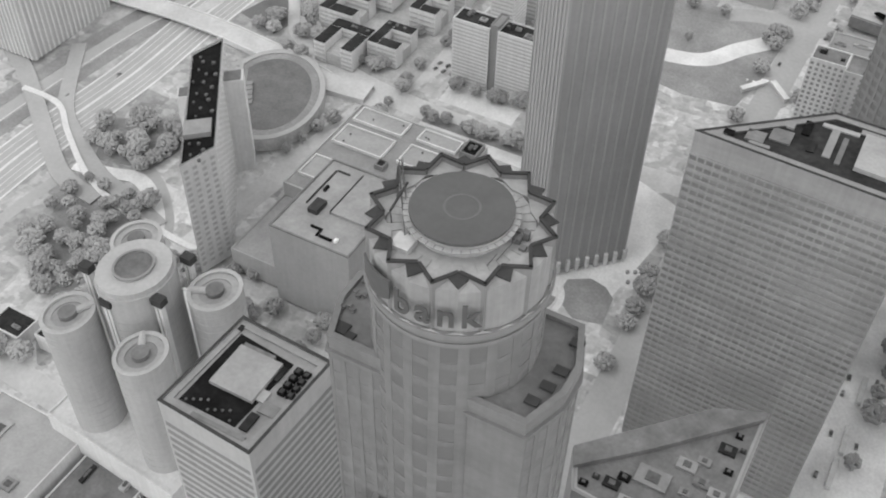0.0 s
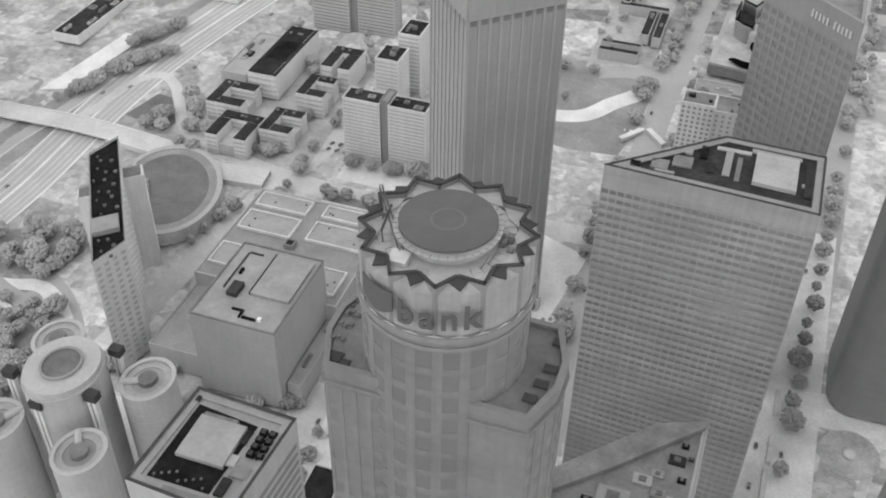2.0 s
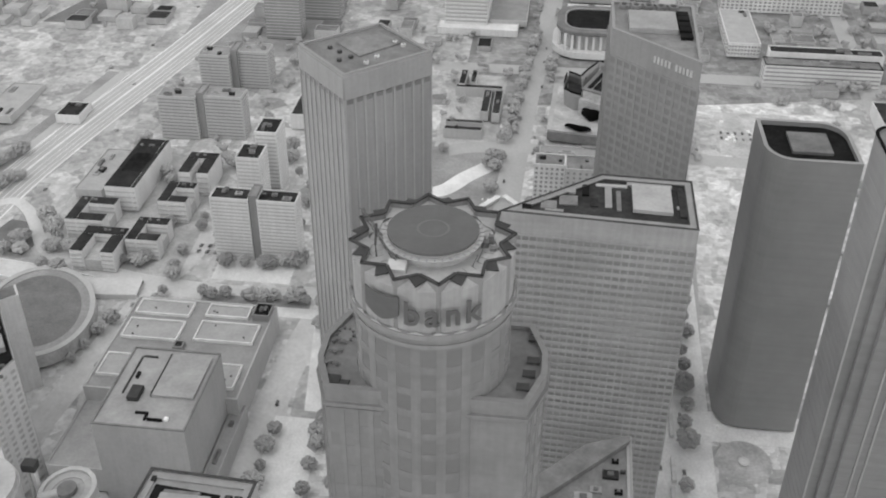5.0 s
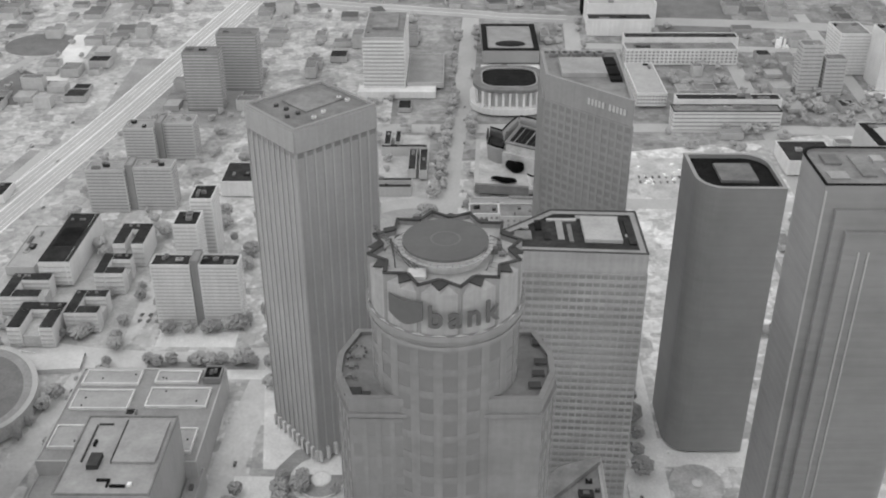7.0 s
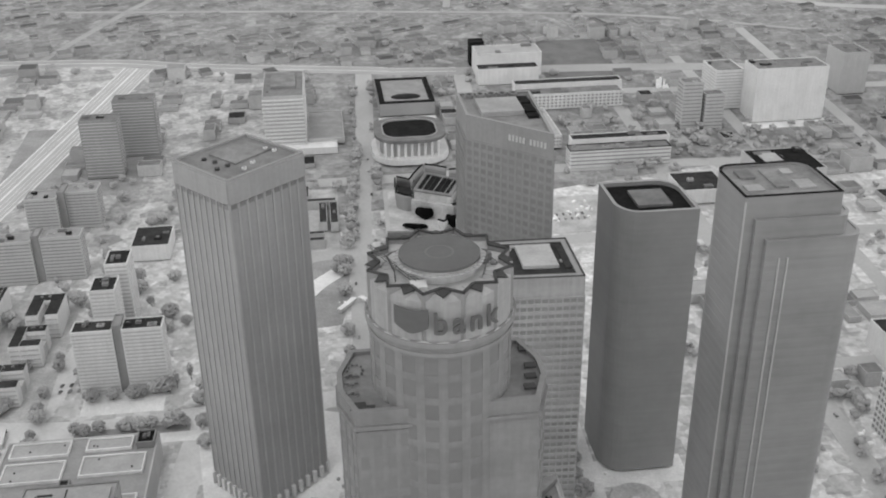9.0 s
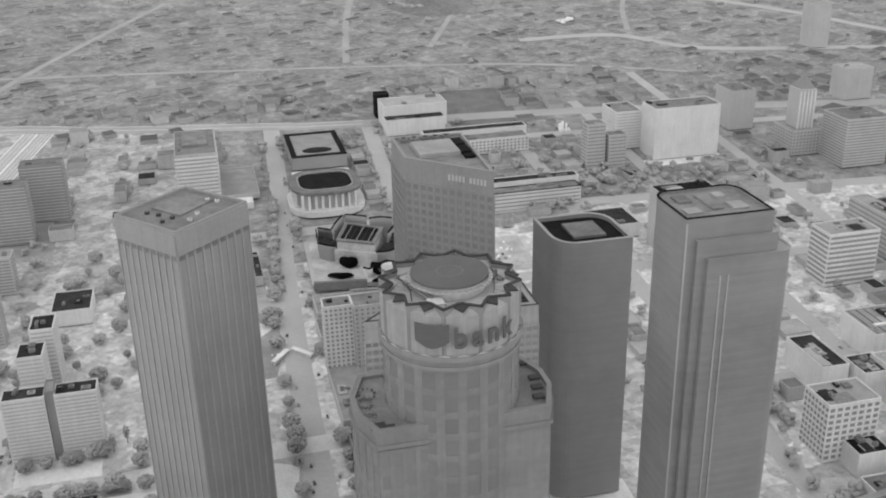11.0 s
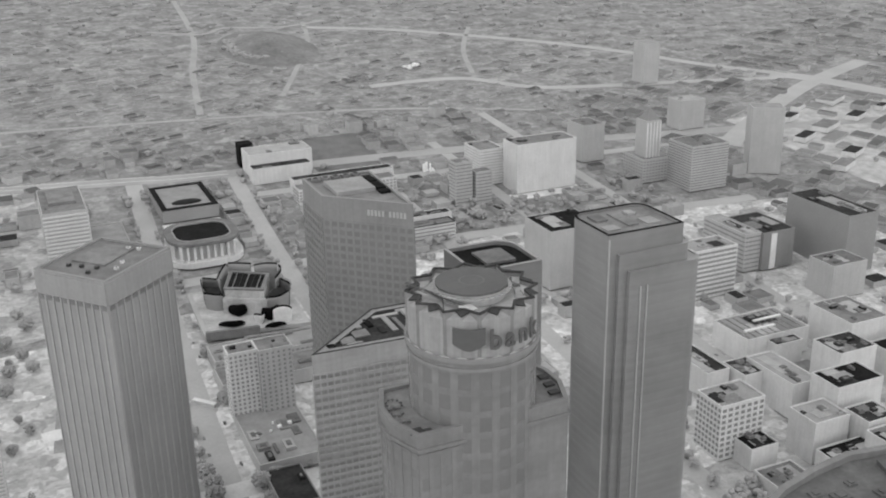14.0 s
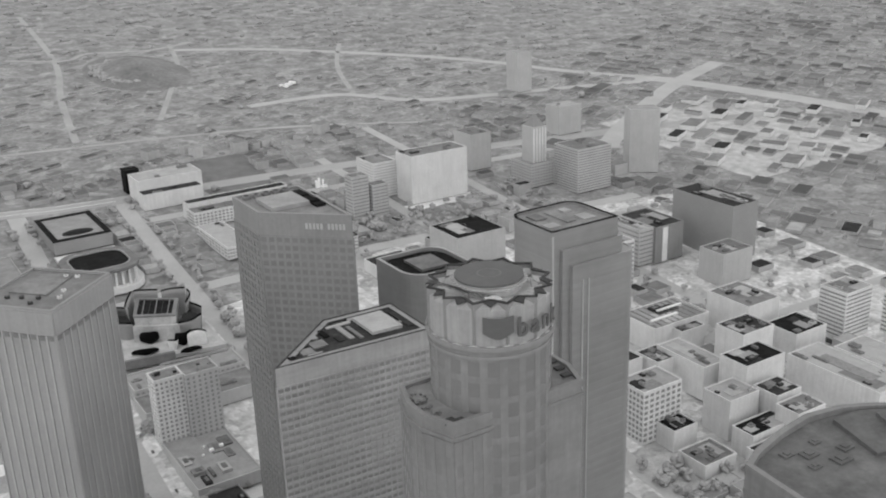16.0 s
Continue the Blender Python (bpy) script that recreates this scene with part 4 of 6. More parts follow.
# thin hotel slab and the oval garden terrace behind it
sl = [(-311, 236), (-251, 160), (-245, 180), (-305, 256)]
slab = slab_tower("hotel_slab", "thin hotel slab with a black roof full of machines", sl, 82, "pale", "roof_black", "stone", "hotel", rimw=0.5)
FOOT.append((-311, -245, 160, 256))
windows_on(slab, (sl[1], sl[2]), 4, 78, 4, 18, .5, .5, "stone_light", 36)
windows_on(slab, (sl[2], sl[3]), 4, 78, 18, 18, .5, .5, "stone_light", 36)
d = (Vector(sl[1]) - Vector(sl[0])).normalized()
nn = Vector((-d.y, d.x))
for k in range(26):
    p = Vector(sl[0]) + d * (5 + 3.5 * k) + nn * (4 + 4.5 * (k % 3))
    if 62 < 5 + 3.5 * k < 76:
        continue
    u = thing("roof_fan", "small grey fan on the black hotel roof", "fan", (p.x, p.y, 80.9), "fans on the hotel roof")
    part("drum", prism(bmesh.new(), circle(0.7 + 0.5 * ((k * 7) % 3) / 2, 6, p.x + 1.5 * math.sin(k * 5.1), p.y + 1.5 * math.cos(k * 3.7)), 80.86, 82.0), "metal", u)
    part("hub", prism(bmesh.new(), circle(0.3, 6, p.x + 1.5 * math.sin(k * 5.1), p.y + 1.5 * math.cos(k * 3.7)), 82.0, 82.2), "metal", u)
u = thing("roof_house", "pale machine house across the hotel roof", "machine room", tuple(Vector(sl[0]) + d * 69 + nn * 7) + (80.86,))
q = [Vector(sl[0]) + d * a + nn * b for a, b in ((63, 0.4), (75, 0.4), (75, 14.5), (63, 14.5))]
part("body", prism(bmesh.new(), [tuple(v) for v in q], 80.86, 84), "roof_mid", u)
for a, b, w in ((24, -6, 6), (14, 21, 7)):
    p = Vector(sl[0]) + d * a + nn * b
    u = thing("hotel_wing", "pale stair wing beside the hotel slab", "building", (p.x, p.y, 0))
    part("wall", prism(bmesh.new(), [tuple(p + d * s * w / 1.2 + nn * t * w) for s, t in ((-.9, -.9), (.9, -.9), (.9, .9), (-.9, .9))], 0, 70), "pale", u)
    part("roof", prism(bmesh.new(), [tuple(p + d * s * w / 1.4 + nn * t * w * .8) for s, t in ((-.9, -.9), (.9, -.9), (.9, .9), (-.9, .9))], 70, 70.5), "roof", u)
oc, ou = Vector((-306, 296)), Vector((0.57, -0.82))
ov = Vector((-ou.y, ou.x))


def oval(r1, r2, flat=-0.62, n=56):
    out = []
    for i in range(n):
        a = 2 * math.pi * i / n
        x, y = math.cos(a), max(flat, math.sin(a))
        out.append(tuple(oc + ou * (r1 * x) - ov * (-r2 * y)))
    return out


terr = thing("oval_terrace", "oval garden terrace with a dark lawn and pale rim", "terrace", (oc.x, oc.y, 0))
part("base", prism(bmesh.new(), oval(47, 36), 0, 8.6), "plaza", terr)
part("rim", frame_ring(bmesh.new(), oval(47, 36), oval(43, 32.5), 8.6, 9.8), "road", terr)
part("walk", frame_ring(bmesh.new(), oval(43, 32.5), oval(37, 27), 8.6, 9.0), "soil", terr)
part("lawn", prism(bmesh.new(), oval(37, 27), 8.6, 9.1), "grass", terr)
for k in range(5):
    p = oc - ov * 16 + ou * (-10 + 5 * k)
    u = thing("terrace_shed", "grey striped shed on the terrace", "shed", (p.x, p.y, 9.0), "terrace sheds")
    part("body", prism(bmesh.new(), [tuple(p + ou * a + ov * b) for a, b in ((-2, -4), (2, -4), (2, 4), (-2, 4))], 8.9, 11.6), "stone_dark", u)

# hotel of round glass towers
hot_c = Vector((-205, 70))
FOOT.append((-252, -158, 24, 122))
podh = thing("hotel_podium", "broad concrete hotel podium", "podium", (-205, 72, 0))
part("base", prism(bmesh.new(), [(-250, 30), (-165, 24), (-160, 115), (-245, 120)], 0, 20), "pale", podh)
part("parapet", frame_ring(bmesh.new(), [(-250, 30), (-165, 24), (-160, 115), (-245, 120)], [(-249, 31), (-166, 25), (-161, 114), (-244, 119)], 20, 21), "pale", podh)
for x, y, r, z, big in ((-226, 46, 11.5, 98, 0), (-175, 88, 12, 98, 0), (-182, 44, 11.3, 98, 0), (-228, 96, 11.5, 98, 0), (-207, 74, 17, 108, 1)):
    t = thing("hotel_tower", "smooth round grey glass hotel tower", "tower", (x, y, 20), "round hotel towers", top=z)
    part("shaft", prism(bmesh.new(), circle(r, 48, x, y), 20, z - 2), "stone_light", t)
    for k in range(14):
        part("floor_ring", frame_ring(bmesh.new(), circle(r + .12, 48, x, y), circle(r - .5, 48, x, y), 26 + k * 5, 27.6 + k * 5), "stone_light", t)
    part("rim", frame_ring(bmesh.new(), circle(r + .2, 48, x, y), circle(r * .86, 48, x, y), z - 2, z), "stone_light", t)
    part("inner_ledge", frame_ring(bmesh.new(), circle(r * .86, 48, x, y), circle(r * .6, 48, x, y), z - 2, z - 1.2), "roof_pale", t)
    part("roof", prism(bmesh.new(), circle(r * .72, 40, x, y), z - 3, z - 1.6), "roof_mid", t)
    if big:
        part("restaurant", prism(bmesh.new(), circle(r * .95, 48, x, y), z - 1, z + 3), "stone_light", t)
        part("top_rim", frame_ring(bmesh.new(), circle(9, 40, x, y), circle(8, 40, x, y), z + 3, z + 4.5), "stone_dark", t)
        part("top", prism(bmesh.new(), circle(8, 40, x, y), z + 3, z + 3.6), "roof", t)
    else:
        a = math.atan2(74 - y, -207 - x)
        b = bmesh.new()
        tube(b, (x, y, z - .8), (x + r * math.cos(a), y + r * math.sin(a), z - .8), 1.6, 8)
        part("link", b, "stone_light", t)
        b = prism(bmesh.new(), circle(r * .34, 20, x, y), z - 1.6, z + .8)
        part("drum", b, "roof", t)
for x, y in ((-230, 66), (-208, 55), (-192, 92), (-188, 66)):
    e = thing("lift_shaft", "outside glass lift shaft with a dark cap", "lift shaft", (x, y, 20), "lift shafts", top=104)
    pbox("rail", e, "pale", x - 1.9, x - .4, y - 1.2, y + 1.2, 20, 104)
    pbox("rail", e, "pale", x + .4, x + 1.9, y - 1.2, y + 1.2, 20, 104)
    pbox("core", e, "stone_light", x - 1.4, x + 1.4, y + .3, y + 2, 20, 104)
    pbox("cap", e, "coping", x - 3, x + 3, y - 1.8, y + 2.4, 104, 108)

# pale low buildings near the hotel
building(-290, -232, -40, 26, 14, "pale", "roof_pale", "low white building with a parapet roof", units=6)
building(-228, -190, -36, 22, 8, "pale", "roof", "low building with a garden roof", units=8)
building(-196, -172, -20, 16, 5, "pale", "roof_pale", "low white garden pavilion", units=4)
building(-300, -280, 66, 84, 12, "pale", "roof_dark", "small white building with a dark roof", units=2)
building(-330, -308, 60, 74, 10, "pale", "roof_dark", "small white building with a dark roof", units=1)

building(-113, -96, 58, 113, 24, "pale", "roof_dark", "narrow block with a plain dark roof between two towers", units=0, rim=0.5)
# apartment towers on the hill
def twin(x0, x1, y0, y1, z, wall, label, floors, dy=0, core=True, roof="roof_dark"):
    m = (x0 + x1) / 2
    building(x0, m - 3, y0, y1, z, wall, roof, label, "apartment_tower", floors, 0, True, 3, pane="stone_light" if wall == "pale" else "stone", cat="apartment tower", group="apartment towers", wz=.35)
    building(m + 3, x1, y0 + dy, y1 + dy, z, wall, roof, label, "apartment_tower", floors, 0, True, 3, pane="stone_light" if wall == "pale" else "stone", cat="apartment tower", group="apartment towers", wz=.35)
    building(m - 3, m + 3, y0 + dy / 2 + 1.5, y1 + dy / 2 + 2, z + 2.5, "stone", "roof_mid", "grey lift core between two apartment towers", "lift_core", units=0, cat="lift core")


twin(-208, -147, 379, 393, 51, "pale", "pale banded apartment slab with a dark roof", 17)
building(-204, -186, 430, 450, 52, "pale", "roof_dark", "pale apartment slab with a dark roof", "apartment_tower", 16, 0, True, 3, pane="stone_light", cat="apartment tower", group="apartment towers", wz=.35)
building(-198, -181, 462, 484, 55, "pale", "roof_dark", "pale apartment slab with a dark roof", "apartment_tower", 16, 0, True, 3, pane="stone_light", cat="apartment tower", group="apartment towers", wz=.35)
twin(-303, -232, 535, 551, 39, "stone_light", "grey apartment slab with a flat roof", 12, 4, roof="roof_mid")
twin(-295, -234, 619, 638, 35, "stone_light", "grey apartment slab with a flat roof", 11, 10, roof="roof_mid")
building(-264, -228, 732, 750, 60, "stone", "roof", "plain grey apartment tower with dark roof boxes", "apartment_tower", 18, 0, True, 4, pane="stone_light", cat="apartment tower", group="apartment towers", wz=.3)
building(-240, -199, 781, 800, 60, "stone", "roof", "plain grey apartment tower with dark roof boxes", "apartment_tower", 18, 0, True, 4, pane="stone_light", cat="apartment tower", group="apartment towers", wz=.3)


def court(x0, x1, y0, y1, z, gap, label="low pale apartment court with a cold dark roof"):
    """A C-shaped low block: three wings round a court that opens on one side."""
    cx, cy = (x0 + x1) / 2, (y0 + y1) / 2
    th = thing("apartment_court", label, "apartment block", (cx, cy, 0), "low apartment courts", top=z, foot=[(x0, y0), (x1, y1)])
    w = (y1 - y0) * 0.3
    rects = [(x0, x0 + w, y0, y1), (x0 + w, x1, y1 - w, y1), (x0 + w, x1, y0, y0 + w)]
    if gap == "x":
        rects = [(x0, x1, y1 - w, y1), (x0, x0 + w * 1.1, y0, y1 - w), (x1 - w * 1.1, x1, y0, y1 - w)]
    if gap == "o":
        rects.append((x1 - w, x1, y0 + w, y1 - w))
    for a, b, c, e in rects:
        pbox("wing", th, "pale", a, b, c, e, 0, z)
        pbox("roof", th, "roof_dark", a + .3, b - .3, c + .3, e - .3, z, z + 0.35)
        for k in range(4):
            pbox("balcony", th, "stone_light", a + .5, b - .5, c - .5, c, 2.2 + k * z / 4.6, 3.2 + k * z / 4.6)
    pbox("court_floor", th, "plaza", x0 + w, x1 - .5, y0 + .5, y1 - w, 0, z * 0.55)
    FOOT.append((x0, x1, y0, y1))
    for k in range(3):
        xx, yy = rng.uniform(x0 + 2, x1 - 2), y1 - w / 2
        u = thing("roof_unit", "boxy grey plant unit on a flat roof", "roof unit", (xx, yy, z + .35), "roof units of the town")
        pbox("casing", u, "machine", xx - 1, xx + 1, yy - .8, yy + .8, z + .35, z + 1.6)


court(-325, -296, 389, 418, 16, "y")
court(-306, -274, 353, 382, 16, "x")
court(-272, -248, 370, 397, 16, "y")
court(-308, -284, 428, 497, 20, "o")
court(-264, -242, 416, 442, 18, "y")
court(-260, -236, 453, 482, 20, "x")
building(-340, -318, 440, 500, 7, "stone_light", "roof_pale", "low pale parking deck beside the freeway", units=4)
building(-198, -166, 560, 596, 14, "pale", "roof_dark", "low pale block round a court", units=3)

# civic buildings beyond
dwp = building(-90, -48, 780, 860, 56, "stone_light", "roof", "banded office block with white floor edges", "office_block", 0, units=2, cat="office block", rimmat="stone_light")
for k in range(13):
    for f in (((-90, 780), (-48, 780)), ((-48, 780), (-48, 860))):
        L = (Vector(f[1]) - Vector(f[0])).length
        fbox("floor_edge", dwp, "pale", f, -0.4, L + 0.4, 3 + k * 4, 4.6 + k * 4, 0, 1.2)
u = thing("penthouse", "dark machine room on the office roof", "machine room", (-69, 825, 55.2))
pbox("body", u, "roof", -82, -56, 805, 848, 55.2, 58)
building(-96, -16, 758, 778, 7, "pale", "pave", "low white podium terrace", "podium", units=0)
building(-46, -8, 782, 862, 6, "stone_light", "roof_mid", "broad grey parking terrace", "podium", units=0)
ah = building(34, 96, 848, 932, 15, "stone_dark", "roof_mid", "theatre with a black roof edge and a domed front", "theatre", units=0, rim=6, rimmat="roof_black", cat="theatre")
u = thing("roof_dome", "low dark dome on the theatre roof", "dome", (65, 868, 14.2))
b = bmesh.new()
bmesh.ops.create_uvsphere(b, u_segments=24, v_segments=10, radius=1)
bmesh.ops.scale(b, verts=b.verts, vec=(17, 8, 3))
bmesh.ops.translate(b, verts=b.verts, vec=(65, 868, 14.1))
part("shell", b, "roof_dark", u, smooth=True)
hall = thing("concert_pavilion", "pavilion with a dark oblong roof and white columns", "theatre", (58, 752, 0), top=24)
FOOT.append((20, 97, 716, 790))
rr = rounded(22, 95, 722, 788, (24, 24, 24, 24))
part("core", prism(bmesh.new(), inset(rr, 5), 0, 23), "stone_light", hall)
part("eave", frame_ring(bmesh.new(), rr, inset(rr, 8), 21.8, 25), "roof", hall)
part("roof", prism(bmesh.new(), inset(rr, 8), 21, 24.4), "roof_black", hall)
part("roof_rim", frame_ring(bmesh.new(), inset(rr, 8), inset(rr, 9.5), 24.3, 25.6), "roof_mid", hall)
part("plinth", prism(bmesh.new(), inset(rr, -3), 0, 6), "pale", hall)
for k in range(9):
    fbox("column", hall, "pale", ((30, 722), (88, 722)), k * 6.8, k * 6.8 + 2.4, 6, 22, -4.6, -2.5)
for k in range(7):
    fbox("column", hall, "pale", ((22, 778), (22, 732)), k * 6.8, k * 6.8 + 2.4, 6, 22, -4.6, -2.5)
building(32, 96, 795, 838, 4, "pale", "pave", "pale plaza terrace with a round pool", "plaza_terrace", units=5)

# concert house of curved steel sails; their black is the reflected cold sky, put into the colour
dis = thing("concert_house", "concert house of curving steel sails, the reflected cold sky painted black", "concert house", (68, 612, 0), top=26)
FOOT.append((18, 117, 556, 665))
part("base", prism(bmesh.new(), [(20, 572), (112, 560), (116, 655), (24, 662)], 0, 4), "stone_light", dis)
part("terrace", prism(bmesh.new(), [(24, 576), (108, 565), (112, 650), (28, 657)], 4, 4.3), "plaza", dis)
part("hall", prism(bmesh.new(), [(49, 608), (80, 592), (95, 623), (64, 644)], 4, 26.5), "plaza", dis)
part("hall_rim", frame_ring(bmesh.new(), [(48, 608), (80.5, 591), (96, 623.5), (63.6, 645.4)], [(52, 610), (79, 596), (91.5, 622.5), (65, 640)], 26.5, 28.0), "roof", dis)
part("hall_roof", prism(bmesh.new(), [(52, 610), (79, 596), (91.5, 622.5), (65, 640)], 26.4, 27.4), "roof_black", dis, "black ribbed roof of the hall")
for k in range(5):
    a, c = Vector((52, 610)).lerp(Vector((79, 596)), 0.14 + 0.18 * k), Vector((65, 640)).lerp(Vector((91.5, 622.5)), 0.14 + 0.18 * k)
    e = (Vector((79, 596)) - Vector((52, 610))).normalized() * 0.8
    part("roof_rib", prism(bmesh.new(), [tuple(a), tuple(a + e), tuple(c + e), tuple(c)], 27.4, 27.9), "roof_dark" if k % 2 else "roof", dis)
part("front_band", prism(bmesh.new(), [(46, 606), (82, 588), (83, 591), (48, 609)], 4, 19), "plaza", dis)


def sail(pts, z0, z1, lean, mt="black", bulge=3.0, th=0.8, bump=3.0):
    """A curved steel sheet along a line, leaning outwards as it rises."""
    line = curve_pts(pts, 10)
    b = bmesh.new()
    rows = []
    for i, p in enumerate(line):
        t = i / (len(line) - 1)
        top = z1 + bump * math.sin(t * math.pi)
        col = []
        for j in range(7):
            s = j / 6
            off = lean * s * s + bulge * math.sin(s * math.pi)
            a, c = Vector(line[max(0, i - 1)]), Vector(line[min(len(line) - 1, i + 1)])
            dd = (c - a).normalized()
            nrm = Vector((dd.y, -dd.x))
            q = Vector(p) + nrm * off
            col.append((b.verts.new((q.x, q.y, z0 + (top - z0) * s)), b.verts.new((q.x - nrm.x * th, q.y - nrm.y * th, z0 + (top - z0) * s))))
        rows.append(col)
    for r, q in zip(rows, rows[1:]):
        for j in range(6):
            b.faces.new((r[j][0], q[j][0], q[j + 1][0], r[j + 1][0]))
            b.faces.new((r[j][1], r[j + 1][1], q[j + 1][1], q[j][1]))
        b.faces.new((r[6][0], q[6][0], q[6][1], r[6][1]))
    for r in (rows[0], rows[-1]):
        for j in range(6):
            b.faces.new((r[j][0], r[j + 1][0], r[j + 1][1], r[j][1]))
    if mt in ("stone_dark", "sail_grey", "pave"):
        r2 = bmesh.new()
        for r, q in zip(rows, rows[1:]):
            pts = [r[6][0].co, q[6][0].co, q[6][1].co, r[6][1].co]
            lo = [r2.verts.new(c - Vector((0, 0, 0.3))) for c in pts]
            hi = [r2.verts.new(c + Vector((0, 0, 1.1))) for c in pts]
            r2.faces.new(hi)
            for k in range(4):
                r2.faces.new((lo[k], lo[(k + 1) % 4], hi[(k + 1) % 4], hi[k]))
        sl_ob = part("sail", b, mt, dis, smooth=True)
        part("edge", r2, "black", sl_ob, "steel edge, the reflected cold sky painted black")
        return sl_ob
    return part("sail", b, mt, dis, smooth=True)


# tall grey sheets with black edges flare behind the hall and beside it
sail([(49.5, 624), (55, 636), (64, 652)], 4, 31, -2, "stone_dark", .3, 1.2, 0)
sail([(64, 653), (73, 649), (83, 643)], 4, 31, -1, "stone_dark", .3, 1.2, 0)
sail([(85.5, 638), (96, 637), (106, 633)], 4, 31, -1, "stone_dark", .3, 1.2, .5)
sail([(106, 633), (104, 620), (95, 607)], 4, 30, -1, "stone_dark", .3, 1.2, 1)
sail([(36, 640), (35, 633), (34, 622)], 4, 25, 2, "sail_grey", .5, 1.0, 0)
sail([(34, 622), (41, 614), (48, 612)], 4, 20, 2, "stone_dark", .5, 1.0, 1)
sail([(51, 630), (44, 636), (36, 641)], 4, 26, 1, "sail_grey", .3, 1.0, 0)
sail([(82, 591), (92, 588), (104, 597)], 4, 20, 2, "stone_dark", .8, 1.0, 1)
sail([(106, 599), (104, 606), (101, 613)], 4, 25, 2, "sail_grey", .3, 1.0, 0)
for q in ([(36, 638), (50, 629), (47, 614), (36, 622)], [(84, 593), (92, 590), (104, 599), (100, 611), (92, 606)]):
    part("wing_roof", prism(bmesh.new(), q, 17, 19.5), "roof_dark", dis, "dark roof of a side wing")
    part("wing", prism(bmesh.new(), inset(q, 0.4), 4, 17), "plaza", dis)
# low black sails before the hall
sail([(52, 602), (57, 595), (63, 598)], 4, 13, 3, bump=4)
sail([(38, 585), (47, 577), (56, 580)], 4, 7, 4, bump=5)
sail([(77, 582), (81, 576), (88, 584)], 4, 15, 3, bump=3)
sail([(73, 565), (80, 562), (89, 564)], 4, 7, 4, bump=4)
sail([(82, 572), (90, 570), (98, 568)], 4, 17, 2, "pave", 1.0, .8, 3)
sail([(68, 578), (71, 572), (74, 578)], 4, 12, 2, "pave", 1.0, .8, 2)
part("garden_wall", prism(bmesh.new(), [(21, 568), (67, 562.5), (67, 565), (21, 571)], 0, 8), "roof", dis)
part("garden_wall", prism(bmesh.new(), [(49, 546), (106, 542), (106, 545), (49, 549.5)], 0, 8), "roof", dis)

# housing block with a white grid front
ap = building(14, 36, 437, 452, 58, "pale", "roof", "white apartment block with a grid of dark windows", "apartment_block", 15, 6, False, 3, pane="stone_dark", own=90, cat="apartment block", wu=.5, wz=.5)
building(36.2, 62, 433, 452, 58, "stone_light", "roof", "grey apartment block beside the white one", "apartment_block", 15, 6, False, 3, pane="stone", own=60, cat="apartment block", wu=.4, wz=.5)
building(14, 62, 360, 430, 10, "stone_light", "roof_mid", "low terrace with garden beds", "terrace_block", units=9)
building(16, 42, 308, 350, 11, "stone", "roof_dark", "low block with a dark flat roof", units=1)
building(14, 110, 470, 500, 12, "stone_light", "roof", "low long block beside the street", units=5)
building(16, 110, 505, 535, 14, "stone_light", "roof_mid", "low long block beside the street", floors=3, units=6)

# low dark-roofed blocks behind the ribbed tower
for x0, x1, y0, y1 in ((-62, -56, 640, 668), (-52, -47, 644, 668), (-64, -22, 634, 640), (-38, -31, 592, 634), (-28, -21, 590, 632), (-66, -34, 560, 566), (-66, -34, 572, 577)):
    building(x0, x1, y0, y1, 9, "stone_light", "roof_dark", "low bar with a cold dark roof", units=1, rim=.4, par=.4)

# the courts and halls
building(214, 318, 690, 706, 19, "pale", "roof", "long white civic building with a dark roof edge", "civic_hall", 4, 26, True, 5, rimmat="roof_dark", cat="civic building", wz=.35)
building(220, 322, 708, 722, 23, "pale", "roof_dark", "long white civic building with a dark roof", "civic_hall", 0, units=3, cat="civic building")
building(190, 312, 846, 868, 18, "pale", "roof", "long white civic building with rows of windows", "civic_hall", 4, 26, False, 5, pane="stone", cat="civic building", own=60)
building(192, 318, 872, 888, 21, "pale", "roof_dark", "long white civic building with a dark roof", "civic_hall", 0, units=3, cat="civic building")
building(186, 216, 740, 822, 14, "pale", "roof_pale", "white annex with tall slots", "civic_hall", 3, 10, False, 2, pane="stone", cat="civic building")
building(158, 232, 930, 950, 20, "pale", "roof_dark", "pale church hall with a dark flat front", "church", 0, units=2, cat="church")
building(160, 240, 955, 992, 29, "pale", "roof_pale", "tall pale church with an angular roof", "church", 0, units=2, cat="church")
building(158, 176, 1000, 1016, 30, "roof_black", "roof_black", "black-clad block beside the church", units=0)
building(440, 521, 782, 814, 60, "pale", "roof", "large white courthouse with fine floor lines", "courthouse", 17, 0, True, 6, pane="pale", cat="courthouse", rimmat="pale", wz=.3)
building(410, 442, 822, 860, 45, "pale", "roof", "pale wing of the courthouse", "courthouse", 12, 0, True, 3, pane="stone_light", cat="courthouse", wz=.3)
ch = building(600, 640, 752, 790, 30, "stone_light", "roof_mid", "stepped pale civic tower with a pyramid top", "civic_tower", 7, 0, False, 0, cat="civic tower")
pbox("upper_shaft", ch, "stone_light", 607, 628, 757, 778, 30, 76)
for k in range(5):
    fbox("pier", ch, "pale", ((607, 757), (628, 757)), k * 4.6, k * 4.6 + 2, 30, 74, 0, 0.6)
b = bmesh.new()
bmesh.ops.create_cone(b, segments=4, radius1=13, radius2=1.5, depth=14, cap_ends=True)
